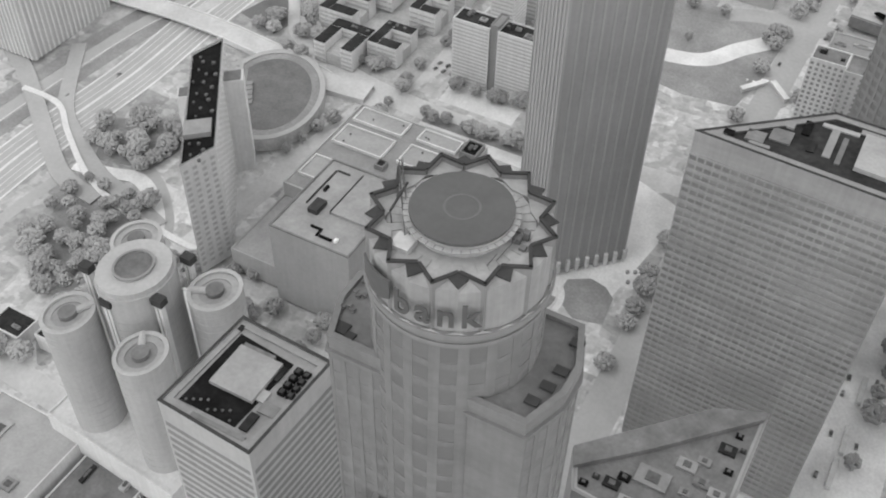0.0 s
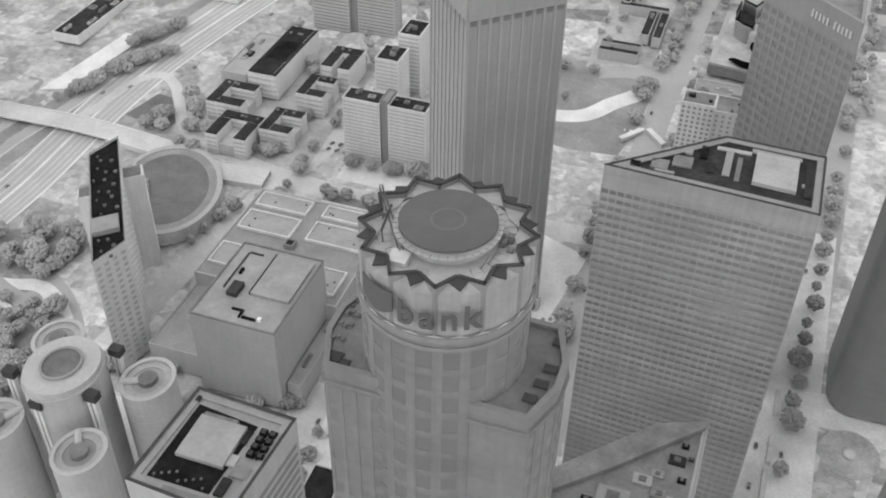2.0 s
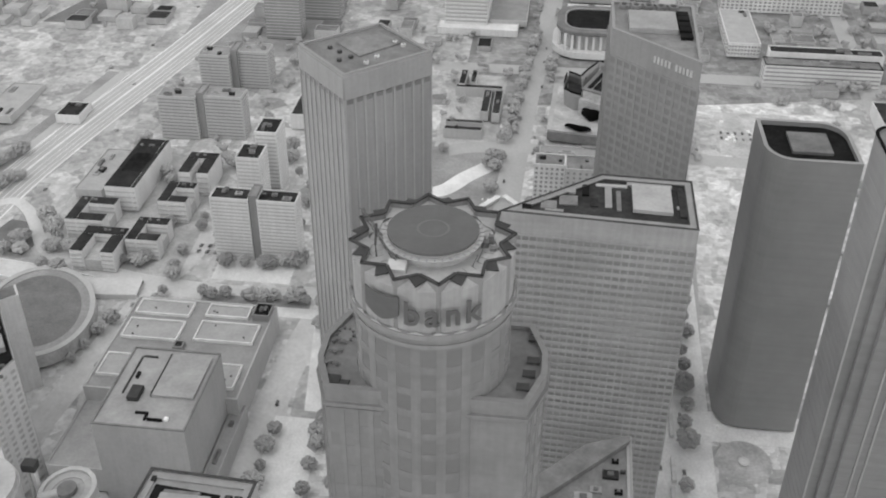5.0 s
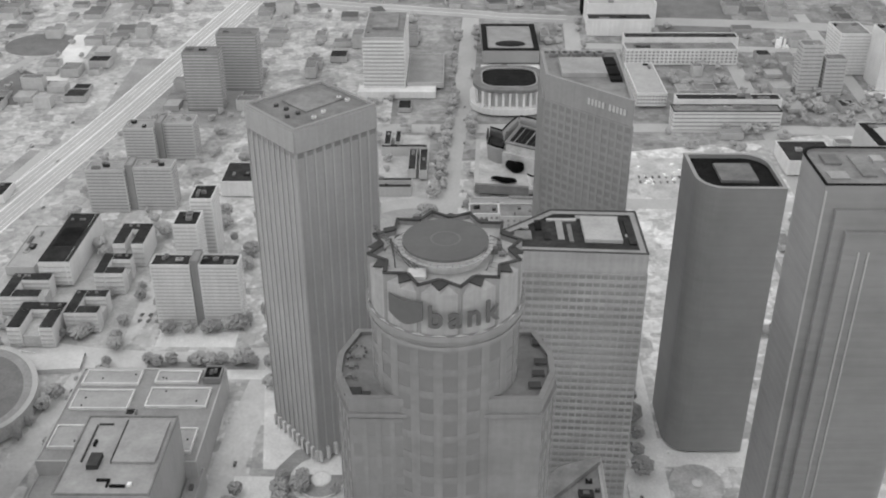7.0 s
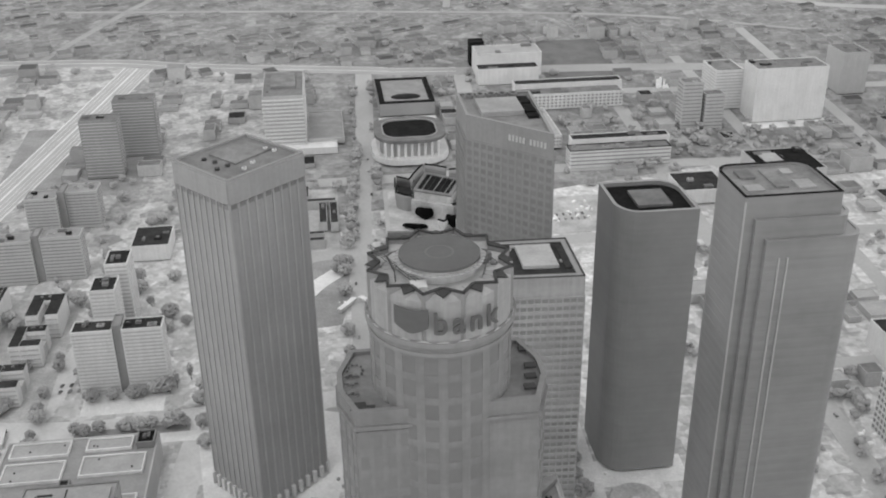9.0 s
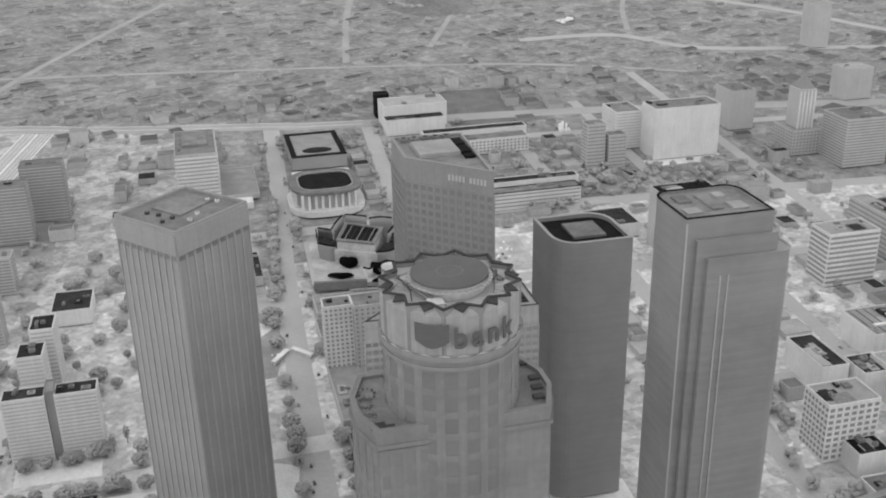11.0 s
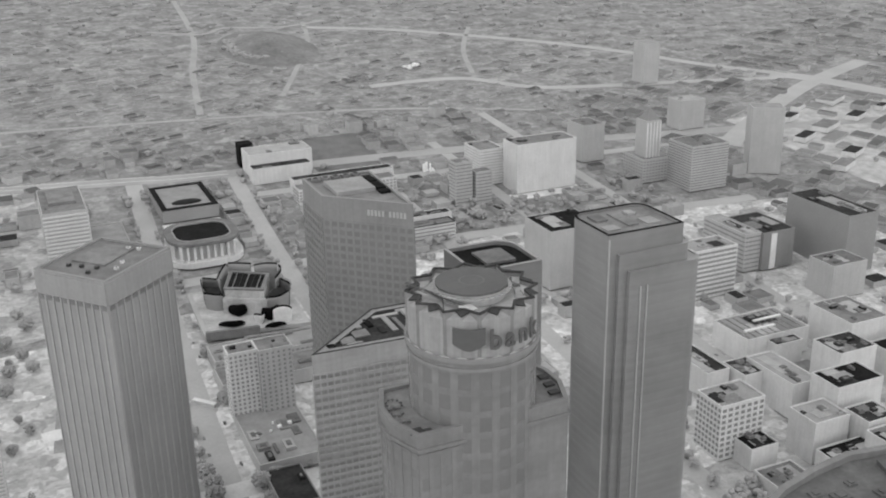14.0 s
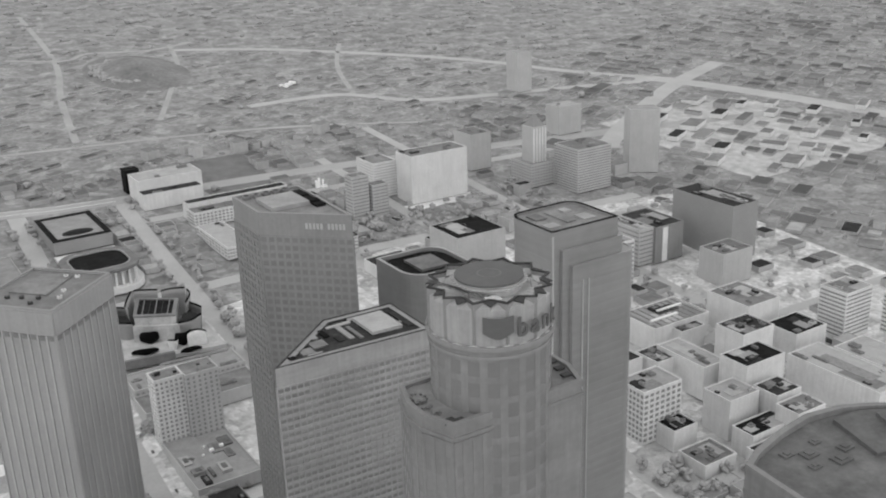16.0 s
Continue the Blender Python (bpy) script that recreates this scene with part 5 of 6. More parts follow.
bmesh.ops.rotate(b, verts=b.verts, cent=(0, 0, 0), matrix=Matrix.Rotation(math.pi / 4, 3, "Z"))
bmesh.ops.translate(b, verts=b.verts, vec=(617.5, 767.5, 83))
part("pyramid", b, "stone", ch)
building(636, 690, 706, 748, 56, "stone_light", "roof", "grey office block with many floor lines", "office_block", 16, 0, True, 5, pane="stone", cat="office block", wz=.35)
building(752, 790, 724, 750, 85, "stone_light", "roof_mid", "smooth grey-glass office slab", "office_slab", 0, units=0, cat="office slab", turn=-30)
building(774, 816, 914, 942, 42, "stone_light", "roof_pale", "pale twin prison-like towers", "tower_block", 10, 0, True, 2, pane="stone_light", cat="tower block", wz=.3)
building(356, 378, 774, 790, 52, "stone_light", "roof", "grey civic office block", "office_block", 12, 0, True, 1, pane="stone", cat="office block", wz=.3)
building(381, 402, 770, 784, 39, "stone_light", "roof", "grey civic office block", "office_block", 9, 0, True, 1, pane="stone", cat="office block", wz=.3)
building(572, 604, 848, 884, 49, "stone_light", "roof", "grey office block with a dark roof", "office_block", 0, units=3, cat="office block")
building(870, 900, 1148, 1176, 67, "stone_light", "roof_mid", "tall plain grey block far off", "tower_block", 0, units=0, cat="tower block")
building(347, 404, 540, 586, 60, "stone_light", "roof_black", "plain block with a black panelled roof", "office_block", 0, units=4, cat="office block")
building(300, 345, 600, 640, 14, "pale", "roof_dark", "low white block with a dark roof rim", units=2)
building(634, 672, 455, 532, 62, "stone_dark", "roof_dark", "long dark slab office block", "office_slab", 0, units=6, cat="office slab")
building(546, 566, 498, 556, 40, "stone_light", "roof_mid", "plain grey office block", "office_block", 8, 0, True, 2, pane="stone", cat="office block", wz=.3)
bw = building(566, 606, 494, 545, 40, "stone", "roof_dark", "office block with a white pier", "office_block", 0, units=2, cat="office block")
fbox("white_pier", bw, "pave", ((566, 494), (606, 494)), 10, 17, 0, 38, 0, 0.6)
building(461, 511, 466, 492, 50, "pale", "roof_mid", "white office block with strong floor bands", "office_block", 10, 0, True, 4, pane="stone_dark", cat="office block", wz=.5)
building(584, 626, 414, 443, 35, "stone_light", "roof", "plain grey warehouse block", "warehouse", 0, units=6, cat="warehouse")
building(592, 628, 276, 302, 46, "pale", "roof_mid", "white office block with floor bands", "office_block", 11, 0, True, 4, pane="stone", cat="office block", wz=.4)
building(640, 680, 240, 268, 40, "pale", "roof_mid", "white office block with floor bands", "office_block", 9, 0, True, 4, pane="stone", cat="office block", wz=.4)

# old commercial blocks
off = building(322, 361, 249, 274, 45, "pale", "roof_mid", "white office block with a bold window grid", "office_block", 9, 7, False, 3, pane="stone", own=63, cat="office block", wu=.62, wz=.55)
building(336, 360, 228, 252, 18, "pale", "roof_black", "low block with two black roof fields", units=2)
garage = building(429, 495, 348, 388, 24, "pale", "roof_mid", "broad white garage with roof lights", "garage", units=2, cat="garage")
for x0, x1, y0, y1 in ((438, 470, 360, 362.5), (458, 488, 372, 374.5)):
    pbox("roof_light", garage, "pave", x0, x1, y0, y1, 23.2, 24.6)
for k in range(9):
    pbox("roof_rib", garage, "roof", 433 + k * 7, 433.8 + k * 7, 350, 386, 23.2, 23.7)
building(450, 478, 334, 347, 22, "pale", "roof_dark", "small bright white block", units=3)
building(389, 414, 302, 326, 25, "pale", "roof_dark", "block with a cluttered dark roof", units=7)
building(364, 386, 318, 362, 24, "pale", "roof_dark", "block with a dark roof", units=2)
building(407, 432, 270, 318, 30, "pale", "roof_mid", "narrow grey commercial block", units=4)
building(417, 461, 235, 260, 45, "pale", "roof_black", "grey block with a raised black roof", units=3)
building(462, 500, 279, 306, 40, "pale", "roof_dark", "grey block with a cluttered dark roof", units=8)
building(514, 555, 320, 364, 35, "pale", "roof", "broad pale block with a cluttered roof", units=9)
building(520, 560, 270, 300, 28, "pale", "roof_black", "block with a black roof slope", units=2)
building(491, 530, 170, 248, 30, "pale", "roof_pale", "long white building with bright walls", units=4)
building(540, 580, 170, 240, 26, "pale", "roof_pale", "long white building with bright walls", units=3)
building(417, 444, 203, 224, 35, "pale", "roof_dark", "bright block with a dark roof", units=2)
building(410, 440, 177, 196, 35, "pale", "roof", "block with a striped roof", units=4)
building(376, 424, 188, 206, 22, "pale", "roof_black", "low block with a dark roof", units=4)
building(382, 414, 218, 242, 34, "pale", "roof_mid", "block with ridged roof lights", units=5)
building(366, 405, 160, 182, 20, "pale", "roof_dark", "low block with a dark roof", units=4)
building(330, 362, 190, 214, 12, "pale", "roof", "low block with vents", units=6)

# buildings across the freeway
west = building(-530, -482, 262, 332, 64, "stone_light", "roof_mid", "pale ribbed office slab beside the freeway", "office_slab", 0, units=3, cat="office slab")
for k in range(18):
    fbox("rib", west, "pale", ((-482, 262), (-482, 332)), k * 4 + .6, k * 4 + 1.8, 0, 62, 0, 0.7)
for k in range(12):
    fbox("rib", west, "pale", ((-530, 262), (-482, 262)), k * 4 + .6, k * 4 + 1.8, 0, 62, 0, 0.7)
building(-499, -474, 446, 512, 8, "pale", "roof_dark", "low block with a dark cluttered roof", units=6)
building(-403, -382, 546, 570, 8, "pale", "roof_dark", "low block with a dark roof", units=2)
building(-470, -440, 540, 600, 7, "stone_light", "roof_pale", "broad pale low warehouse", "warehouse", units=3, cat="warehouse")

# dark glass tower top in the foreground
gas_pts = [(100, -75), (200, -75), (200, -34), (190, -23), (180, -17), (170, -12.5), (153, -9.8), (134, -12), (116, -16), (106, -20)]
gas = thing("office_tower", "dark glass office tower with a boat-shaped curved top", "skyscraper", (150, -40, 0), top=221.4, foot=gas_pts)
part("body", prism(bmesh.new(), gas_pts, 0, 221), "granite", gas)
part("rim", frame_ring(bmesh.new(), inset(gas_pts, -0.2), inset(gas_pts, 2.2), 221, 224), "granite", gas)
part("roof", prism(bmesh.new(), inset(gas_pts, 2.2), 221, 221.4), "gas_roof", gas)
part("upper_terrace", prism(bmesh.new(), [(152, -40), (204, -52), (198, -35), (186, -24), (174, -18), (160, -17)], 221.4, 223.2), "gas_roof", gas)
part("upper_terrace", prism(bmesh.new(), [(170, -36), (196, -38), (188, -28), (176, -24)], 223.2, 224.6), "gas_roof", gas)
for x, y, s in ((126, -22, 2.4), (133, -26, 3.2), (142, -22, 2.0), (148, -30, 2.8), (140, -34, 3.6), (128, -32, 2.2), (183, -31, 1.6)):
    u = thing("roof_machine", "grey machine on the curved tower roof", "roof machine", (x, y, 221.4), "machines on the curved roof")
    pbox("casing", u, "gas_roof", x - s, x + s, y - s * .7, y + s * .7, 221.4 if x < 180 else 224.6, 222.2 if x < 180 else 226.5)
    pbox("cap", u, "gas_roof", x - s * .5, x + s * .5, y - s * .4, y + s * .4, 222.2 if x < 180 else 226.5, 222.8 if x < 180 else 227)
for k in range(8):
    part("band", frame_ring(bmesh.new(), inset(gas_pts, -0.25), inset(gas_pts, 0.6), 170 + 6 * k, 172 + 6 * k), "granite_window", gas)

# ---- pavements and plazas ----
def patch(name, pts, material, z, label, category="pavement"):
    return tagged(part(name, prism(bmesh.new(), pts, z - 0.2, z), material), label, category, kind="structure")


def rect(x0, x1, y0, y1):
    return [(x0, y0), (x1, y0), (x1, y1), (x0, y1)]


patch("pavement_1", [(-112, 236), (-36, 236), (-20, 330), (-60, 345), (-126, 335)], "pave", 0.16, "bright plaza round the ribbed tower")
patch("pavement_2", rect(-128, -98, 40, 230), "pave", 0.17, "bright warm street plaza")
patch("pavement_3", rect(-206, -150, 352, 376), "pave", 0.16, "bright forecourt of the apartment towers")
patch("pavement_4", rect(-206, -122, 318, 328), "pave", 0.18, "bright parking strip")
patch("pavement_5", rect(128, 186, 240, 264), "pave", 0.16, "bright plaza before a glass tower")
patch("pavement_6", rect(165, 230, 560, 630), "plaza", 0.16, "bright car park with machines")
patch("pavement_7", rect(300, 420, 165, 230), "plaza", 0.15, "bright street corner with clutter")
patch("pavement_9", rect(-206, -130, 328, 336), "soil", 0.2, "planted strip")
patch("pavement_10", [(-62, 247), (-50, 254), (-40, 252), (-33, 246), (-31, 226), (-48, 222), (-62, 232)], "soil", 0.19, "dark lawn beside the plaza")
patch("pavement_21", circle(8, 24, -29, 265), "pave", 0.25, "round bright patio with planters")
for px, py in ((-33, 268), (-29, 270), (-25, 267), (-30, 261), (-26, 262)):
    u = thing("planter_pot", "small dark round planter on the patio", "planter", (px, py, 0.25), "patio planters")
    part("pot", prism(bmesh.new(), circle(1.2, 12, px, py), 0.25, 1.3), "soil", u)
patch("pavement_11", [(-372, 180), (-330, 168), (-292, 150), (-300, 110), (-360, 120)], "soil", 0.13, "wooded slope beside the freeway")
patch("pavement_12", [(-388, 372), (-378, 404), (-364, 402), (-346, 376), (-350, 362)], "grass", 0.13, "dark lawn inside a ramp loop")
patch("pavement_13", [(-116, 446), (-60, 436), (-24, 440), (-16, 480), (-14, 545), (-40, 562), (-104, 545)], "soil", 0.045, "dark lawn beside a curved road")
patch("pavement_14", rect(-350, -210, 690, 860), "soil", 0.1, "dusty sports ground")
patch("pavement_15", rect(-72, -20, 545, 675), "plaza", 0.1, "pale yards between low blocks")
patch("pavement_16", rect(430, 530, 760, 780), "pave", 0.14, "bright courthouse forecourt")
patch("pavement_17", rect(-345, -230, 340, 505), "plaza", 0.1, "pale paths between apartment courts")

patch("pavement_18", rect(91, 130, 110, 400), "pave", 0.15, "bright street beside the gridded tower")
patch("pavement_19", circle(16, 36, 147, 226), "plaza", 0.2, "round paved garden court")
patch("pavement_20", circle(19, 40, -76, 228), "pave", 0.24, "round paved garden court")
for gx, gy, gr in ((147, 226, 3.2), (-76, 228, 15), (-76, 228, 6)):
    f = thing("round_planter", "round planter ring in a paved court", "planter", (gx, gy, 0.2), "round planters")
    part("rim", frame_ring(bmesh.new(), circle(gr, 32, gx, gy), circle(gr - 0.9, 32, gx, gy), 0.2, 1.0), "pale", f)
    part("bed", prism(bmesh.new(), circle(gr - 0.9, 32, gx, gy), 0.2, 0.5 if gr > 10 else 0.8), "soil" if gr > 10 else "pave", f)
pav = thing("garden_pavilion", "white folded-roof garden pavilion", "pavilion", (-10, 462, 0))
for p0, p1 in (((-24, 455), (-10, 472)), ((-10, 472), (4, 458))):
    fbox("roof", pav, "pave", (p0, p1), 0, 20, 3.2, 4.0, -4, 0)
    fbox("wall", pav, "pale", (p0, p1), 1, 19, 0, 3.2, -3, -1)

patch("pavement_22", [(-104, 236), (-104, 208), (-98, 204), (-92, 222), (-88, 240), (-78, 250), (-84, 255), (-94, 252)], "soil", 0.21, "dark garden beside the round court")
patch("pavement_23", [(-395, 232), (-352, 254), (-332, 232), (-338, 205), (-378, 196)], "soil", 0.14, "dark planted slope beside the freeway")
patch("pavement_24", [(-452, 366), (-434, 366), (-404, 452), (-418, 456)], "soil", 0.165, "dark planted freeway verge")
patch("pavement_25", [(-470, 380), (-452, 386), (-428, 470), (-450, 474)], "pave", 0.14, "bright yard beside the freeway")

# ---- trees ----
def clump_mesh(seed, r, h, n):
    """A crown of many small uneven leaf clumps with gaps."""
    g = random.Random(seed)
    b = bmesh.new()
    for _ in range(n):
        u, a = g.uniform(-1, 1), g.uniform(0, 2 * math.pi)
        rr = g.uniform(0.35, 1.0) ** 0.5
        p = Vector((r * rr * math.sqrt(1 - u * u) * math.cos(a), r * rr * math.sqrt(1 - u * u) * math.sin(a), h * 0.62 + h * 0.36 * rr * u))
        s = g.uniform(0.16, 0.32) * r
        m = Matrix.Translation(p) @ Euler((g.uniform(0, 6), g.uniform(0, 6), 0)).to_matrix().to_4x4() @ Matrix.Diagonal((s, s * g.uniform(.6, 1), s * g.uniform(.45, .8), 1))
        bmesh.ops.create_icosphere(b, subdivisions=1, radius=1, matrix=m)
    for v in b.verts:
        v.co += Vector((g.uniform(-1, 1), g.uniform(-1, 1), g.uniform(-1, 1))) * 0.06 * r
    return b


def tree_kind(seed, r, h, n, tall=False):
    t = thing("tree", "broad street tree with a dense uneven crown" if not tall else "slender tall street tree", "tree", (0, 0, 0), "street trees")
    b = bmesh.new()
    bmesh.ops.create_cone(b, segments=7, radius1=0.35, radius2=0.16, depth=h * 0.6, cap_ends=True)
    bmesh.ops.translate(b, verts=b.verts, vec=(0, 0, h * 0.3))
    for k in range(4):
        a = k * 1.6 + seed
        tube(b, (0, 0, h * .38), (r * .55 * math.cos(a), r * .55 * math.sin(a), h * .66), 0.1, 5)
    part("trunk", b, "trunk", t)
    part("crown", clump_mesh(seed, r, h, n), "leaf", t, smooth=True)
    return t


KINDS = [tree_kind(1, 4.2, 9, 170), tree_kind(2, 5.4, 10, 200), tree_kind(3, 3.2, 8, 120), tree_kind(4, 6.4, 12, 230), tree_kind(6, 2.4, 15, 110, True)]
used = [False] * len(KINDS)
trng = random.Random(11)


def clear(x, y, m=2.0):
    return not any(a - m < x < b + m and c - m < y < d + m for a, b, c, d in FOOT)


def plant(x, y, k=None, s=None):
    k = trng.choice((0, 0, 1, 1, 2, 3)) if k is None else k
    s = s or trng.uniform(0.8, 1.25)
    z = 0.1
    m = Matrix.Translation(site(x, y, z)) @ Matrix.Rotation(trng.uniform(0, 6.28), 4, "Z")
    if not used[k]:
        used[k] = True
        KINDS[k].matrix_basis = m
        return
    copy_thing(KINDS[k], m)


def row(p, q, step, jitter=1.5, k=None, skip=0.2):
    p, q = Vector(p), Vector(q)
    n = max(1, int((q - p).length / step))
    for i in range(n + 1):
        if trng.random() < skip:
            continue
        c = p.lerp(q, i / n)
        x, y = c.x + trng.uniform(-jitter, jitter), c.y + trng.uniform(-jitter, jitter)
        if clear(x, y, 1.0):
            plant(x, y, k)


FAR_TREES = []


def grove(x0, x1, y0, y1, n, k=None):
    if y0 > 500 or x0 > 180:
        for _ in range(n):
            x, y = trng.uniform(x0, x1), trng.uniform(y0, y1)
            if clear(x, y):
                FAR_TREES.append((x, y, trng.uniform(3.2, 5.5)))
        return
    n = int(n * 0.7)
    for _ in range(n):
        x, y = trng.uniform(x0, x1), trng.uniform(y0, y1)
        if clear(x, y):
            plant(x, y, k)


row((-200, 366), (-150, 372), 6.5, 1.5)
row((-205, 332), (-125, 334), 7, 1.5, None, .1)
row((-150, 366), (-135, 385), 5, 2, 4)
row((-150, 60), (-150, 160), 12)
row((-126, 60), (-126, 230), 14)
row((-98, 100), (-98, 236), 9)
row((-20, 200), (-20, 540), 14)
row((12, 200), (14, 540), 16)
row((-14, 560), (4, 760), 13)
row((18, 560), (22, 760), 14)
row((112, 200), (140, 700), 16)
row((-260, 150), (-232, 330), 11)
row((-292, 150), (-258, 300), 13)
grove(-372, -300, 110, 185, 60)
grove(-330, -262, 92, 150, 36)
grove(-366, -350, 362, 384, 6)
for a, c in (((-443, 372), (-414, 450)), ((-431, 460), (-410, 496)), ((-419, 424), (-395, 462))):
    row(a, c, 4.5, 4.5, None, .1)
grove(-392, -335, 200, 246, 55)
row((-352, 410), (-322, 374), 5, 2)
row((-322, 374), (-286, 357), 5, 2)
row((-286, 357), (-256, 362), 5, 2)
grove(-260, -232, 100, 160, 14)
grove(-230, -140, 120, 162, 16)
for k in range(46):
    y = 545 + 9.5 * k + trng.uniform(-3, 3)
    for x in (-13 + 0.035 * (y - 371), 9 + 0.035 * (y - 371), 112 + 0.02 * (y - 337), 138 + 0.02 * (y - 337)):
        if trng.random() < 0.6 and clear(x, y, 1):
            FAR_TREES.append((x + trng.uniform(-2, 2), y, trng.uniform(2.2, 4.6)))
grove(-340, -300, 40, 120, 22)
grove(-335, -228, 345, 505, 40)
grove(-225, -150, 395, 500, 26)
grove(-320, -215, 505, 720, 46)
grove(-190, -120, 430, 680, 40)
grove(-130, -110, 290, 420, 8)
grove(-90, -15, 480, 560, 10)
grove(-72, -20, 560, 700, 14)
grove(-140, -60, 690, 760, 12)
grove(200, 330, 640, 690, 14)
grove(200, 330, 722, 846, 46)
grove(330, 440, 690, 780, 50)
grove(440, 600, 660, 780, 46)
grove(300, 345, 240, 340, 16)
grove(300, 352, 150, 214, 34)
grove(352, 420, 140, 176, 18)
grove(300, 420, 170, 240, 14)
grove(300, 500, 390, 520, 24)
grove(500, 640, 380, 470, 16)
grove(14, 62, 356, 362, 8)
grove(215, 300, 250, 520, 30)
grove(40, 100, 118, 172, 10)
grove(-90, -20, 120, 232, 12)
for k, u in enumerate(used):
    if not u:
        plant(-300 - 9 * k, 130, k)

# ---- cars ----
def car_kind():
    c = thing("car", "small parked car on the street", "car", (0, 0, 0), "cars on the streets")
    b = bmesh.new()
    box(b, -2.2, 2.2, -0.9, 0.9, 0.35, 0.95)
    bmesh.ops.bevel(b, geom=list(b.edges), offset=0.15, segments=1, affect="EDGES")
    part("body", b, "car", c)
    b = bmesh.new()
    box(b, -1.3, 1.1, -0.8, 0.8, 0.9, 1.5)
    for v in b.verts:
        if v.co.z > 1.4:
            v.co.x *= 0.75
            v.co.y *= 0.85
    part("cabin", b, "car", c)
    for x in (-1.35, 1.35):
        for y in (-0.85, 0.85):
            b = bmesh.new()
            tube(b, (x, y - 0.1, 0.33), (x, y + 0.1, 0.33), 0.33, 10)
            part("wheel", b, "tyre", c)
    return c


CAR = car_kind()
first = True
crng = random.Random(21)


def park(x, y, a, z=0.2):
    global first
    m = Matrix.Translation(site(x, y, z)) @ Matrix.Rotation(math.radians(a), 4, "Z")
    if first:
        CAR.matrix_basis = m
        first = False
    else:
        copy_thing(CAR, m)


for x, y0, y1, n in ((-146, 60, 240, 12), (-130, 70, 240, 9), (-16, 200, 740, 24), (3, 300, 740, 20), (99, 120, 260, 12), (113, 200, 400, 12), (-266, 130, 200, 8), (-250, 250, 330, 9), (305, 180, 420, 16), (420, 180, 420, 12)):
    for _ in range(int(n * 0.45)):
        y = crng.uniform(y0, y1)
        park(x + (y - 200) * (0.02 if abs(x) < 20 else 0) + crng.uniform(-1, 1), y, 90 + crng.uniform(-4, 4))
for _ in range(6):
    park(crng.uniform(-440, -374), crng.uniform(120, 420), 86)
for _ in range(6):
    park(crng.uniform(-400, -345), crng.uniform(420, 800), 81, 0.35)
for k in range(9):
    park(-224 + 6.4 * (k % 5), 388 - 7 * (k // 5), 70)
for x, y, a in ((-120, 148, 8), (-112, 150, 8), (-96, 143, 8), (-86, 141, 8), (-128, 128, 95), (-131, 110, 95), (-76, 138, 8)):
    park(x, y, a)
for k in range(14):
    park(168 + 6 * (k % 7), 585 + 9 * (k // 7), 90)

# long pale buses at the kerb
for k, (x, y) in enumerate(((107, 248), (106.5, 214), (105.5, 192))):
    b_ = thing("bus", "long pale bus at the kerb", "bus", (x, y, 0.2), "buses")
    b = box(bmesh.new(), x - 1.3, x + 1.3, y - 8.5, y + 8.5, 0.6, 3.4)
    bmesh.ops.bevel(b, geom=list(b.edges), offset=0.25, segments=1, affect="EDGES")
    part("body", b, "deck_hot", b_)
    for sx in (-1.2, 1.2):
        for sy in (-5.5, 5.5):
            part("wheel", tube(bmesh.new(), (x + sx - .15, y + sy, .65), (x + sx + .15, y + sy, .65), .48, 10), "tyre", b_)

# ---- the far town ----
FARWAYS = [
    (30, [(800, 830), (858, 876), (1027, 983), (1166, 1058), (1340, 1130)], 30, "road", 0.3, "pale straight road through the far town"),
    (31, [(1120, 1120), (1166, 1058), (1248, 874), (1296, 725), (1340, 560)], 40, "road", 0.34, "bright far freeway"),
    (32, [(478, 1780), (640, 1690), (759, 1588), (880, 1470), (975, 1348), (1044, 1228), (1130, 1120)], 20, "road", 0.3, "pale curved road in the far town"),
    (33, [(448, 1303), (607, 1293), (712, 1189), (964, 1129), (1120, 1090)], 18, "road", 0.32, "pale curved road in the far town"),
    (34, [(495, 1832), (450, 1650), (380, 1480), (300, 1300)], 9, "road_far", 0.3, "pale far street"),
    (35, [(796, 1660), (700, 1480), (641, 1318)], 9, "road_far", 0.3, "pale far street"),
    (36, [(-500, 780), (-440, 936), (-300, 1300), (-100, 1700)], 11, "road_far", 0.2, "pale far street"),
    (37, [(160, 1250), (200, 1500), (260, 1800), (300, 2300)], 11, "road_far", 0.3, "pale far street"),
    (38, [(-400, 1300), (0, 1250), (400, 1180), (640, 1080)], 9, "road_far", 0.28, "pale far street"),
    (46, [(180, 1850), (277, 1790), (330, 1830), (440, 1800), (540, 1830)], 11, "road_far", 0.29, "pale far street round the hill"),
]
for n, pts, wd, mt, z, lb in FARWAYS:
    strip("road_%d" % n, curve_pts(pts), wd, mt, z, lb)
b = bmesh.new()
rings = []
for k in range(9):
    u = k / 8
    rings.append([b.verts.new((x, y, 20 * (1 - u * u) ** 2 * (1 + .15 * math.sin(x * .09) * math.cos(y * .07)) - 0.3 * u)) for x, y in circle(max(1, 92 * u), 32, 365, 1630, sy=1.7)])
for r0, r1 in zip(rings, rings[1:]):
    for i in range(32):
        b.faces.new((r0[i], r1[i], r1[(i + 1) % 32], r0[(i + 1) % 32]))
b.faces.new(rings[0])
tagged(part("ground_hill", b, "hill", smooth=True), "low dark wooded hill park", "park", kind="structure")
patch("ground_park", rect(245, 340, 925, 1080), "grass", 0.22, "dark park field", "park")
patch("ground_yard", rect(870, 1180, 620, 930), "plaza", 0.12, "pale rail yard", "yard")
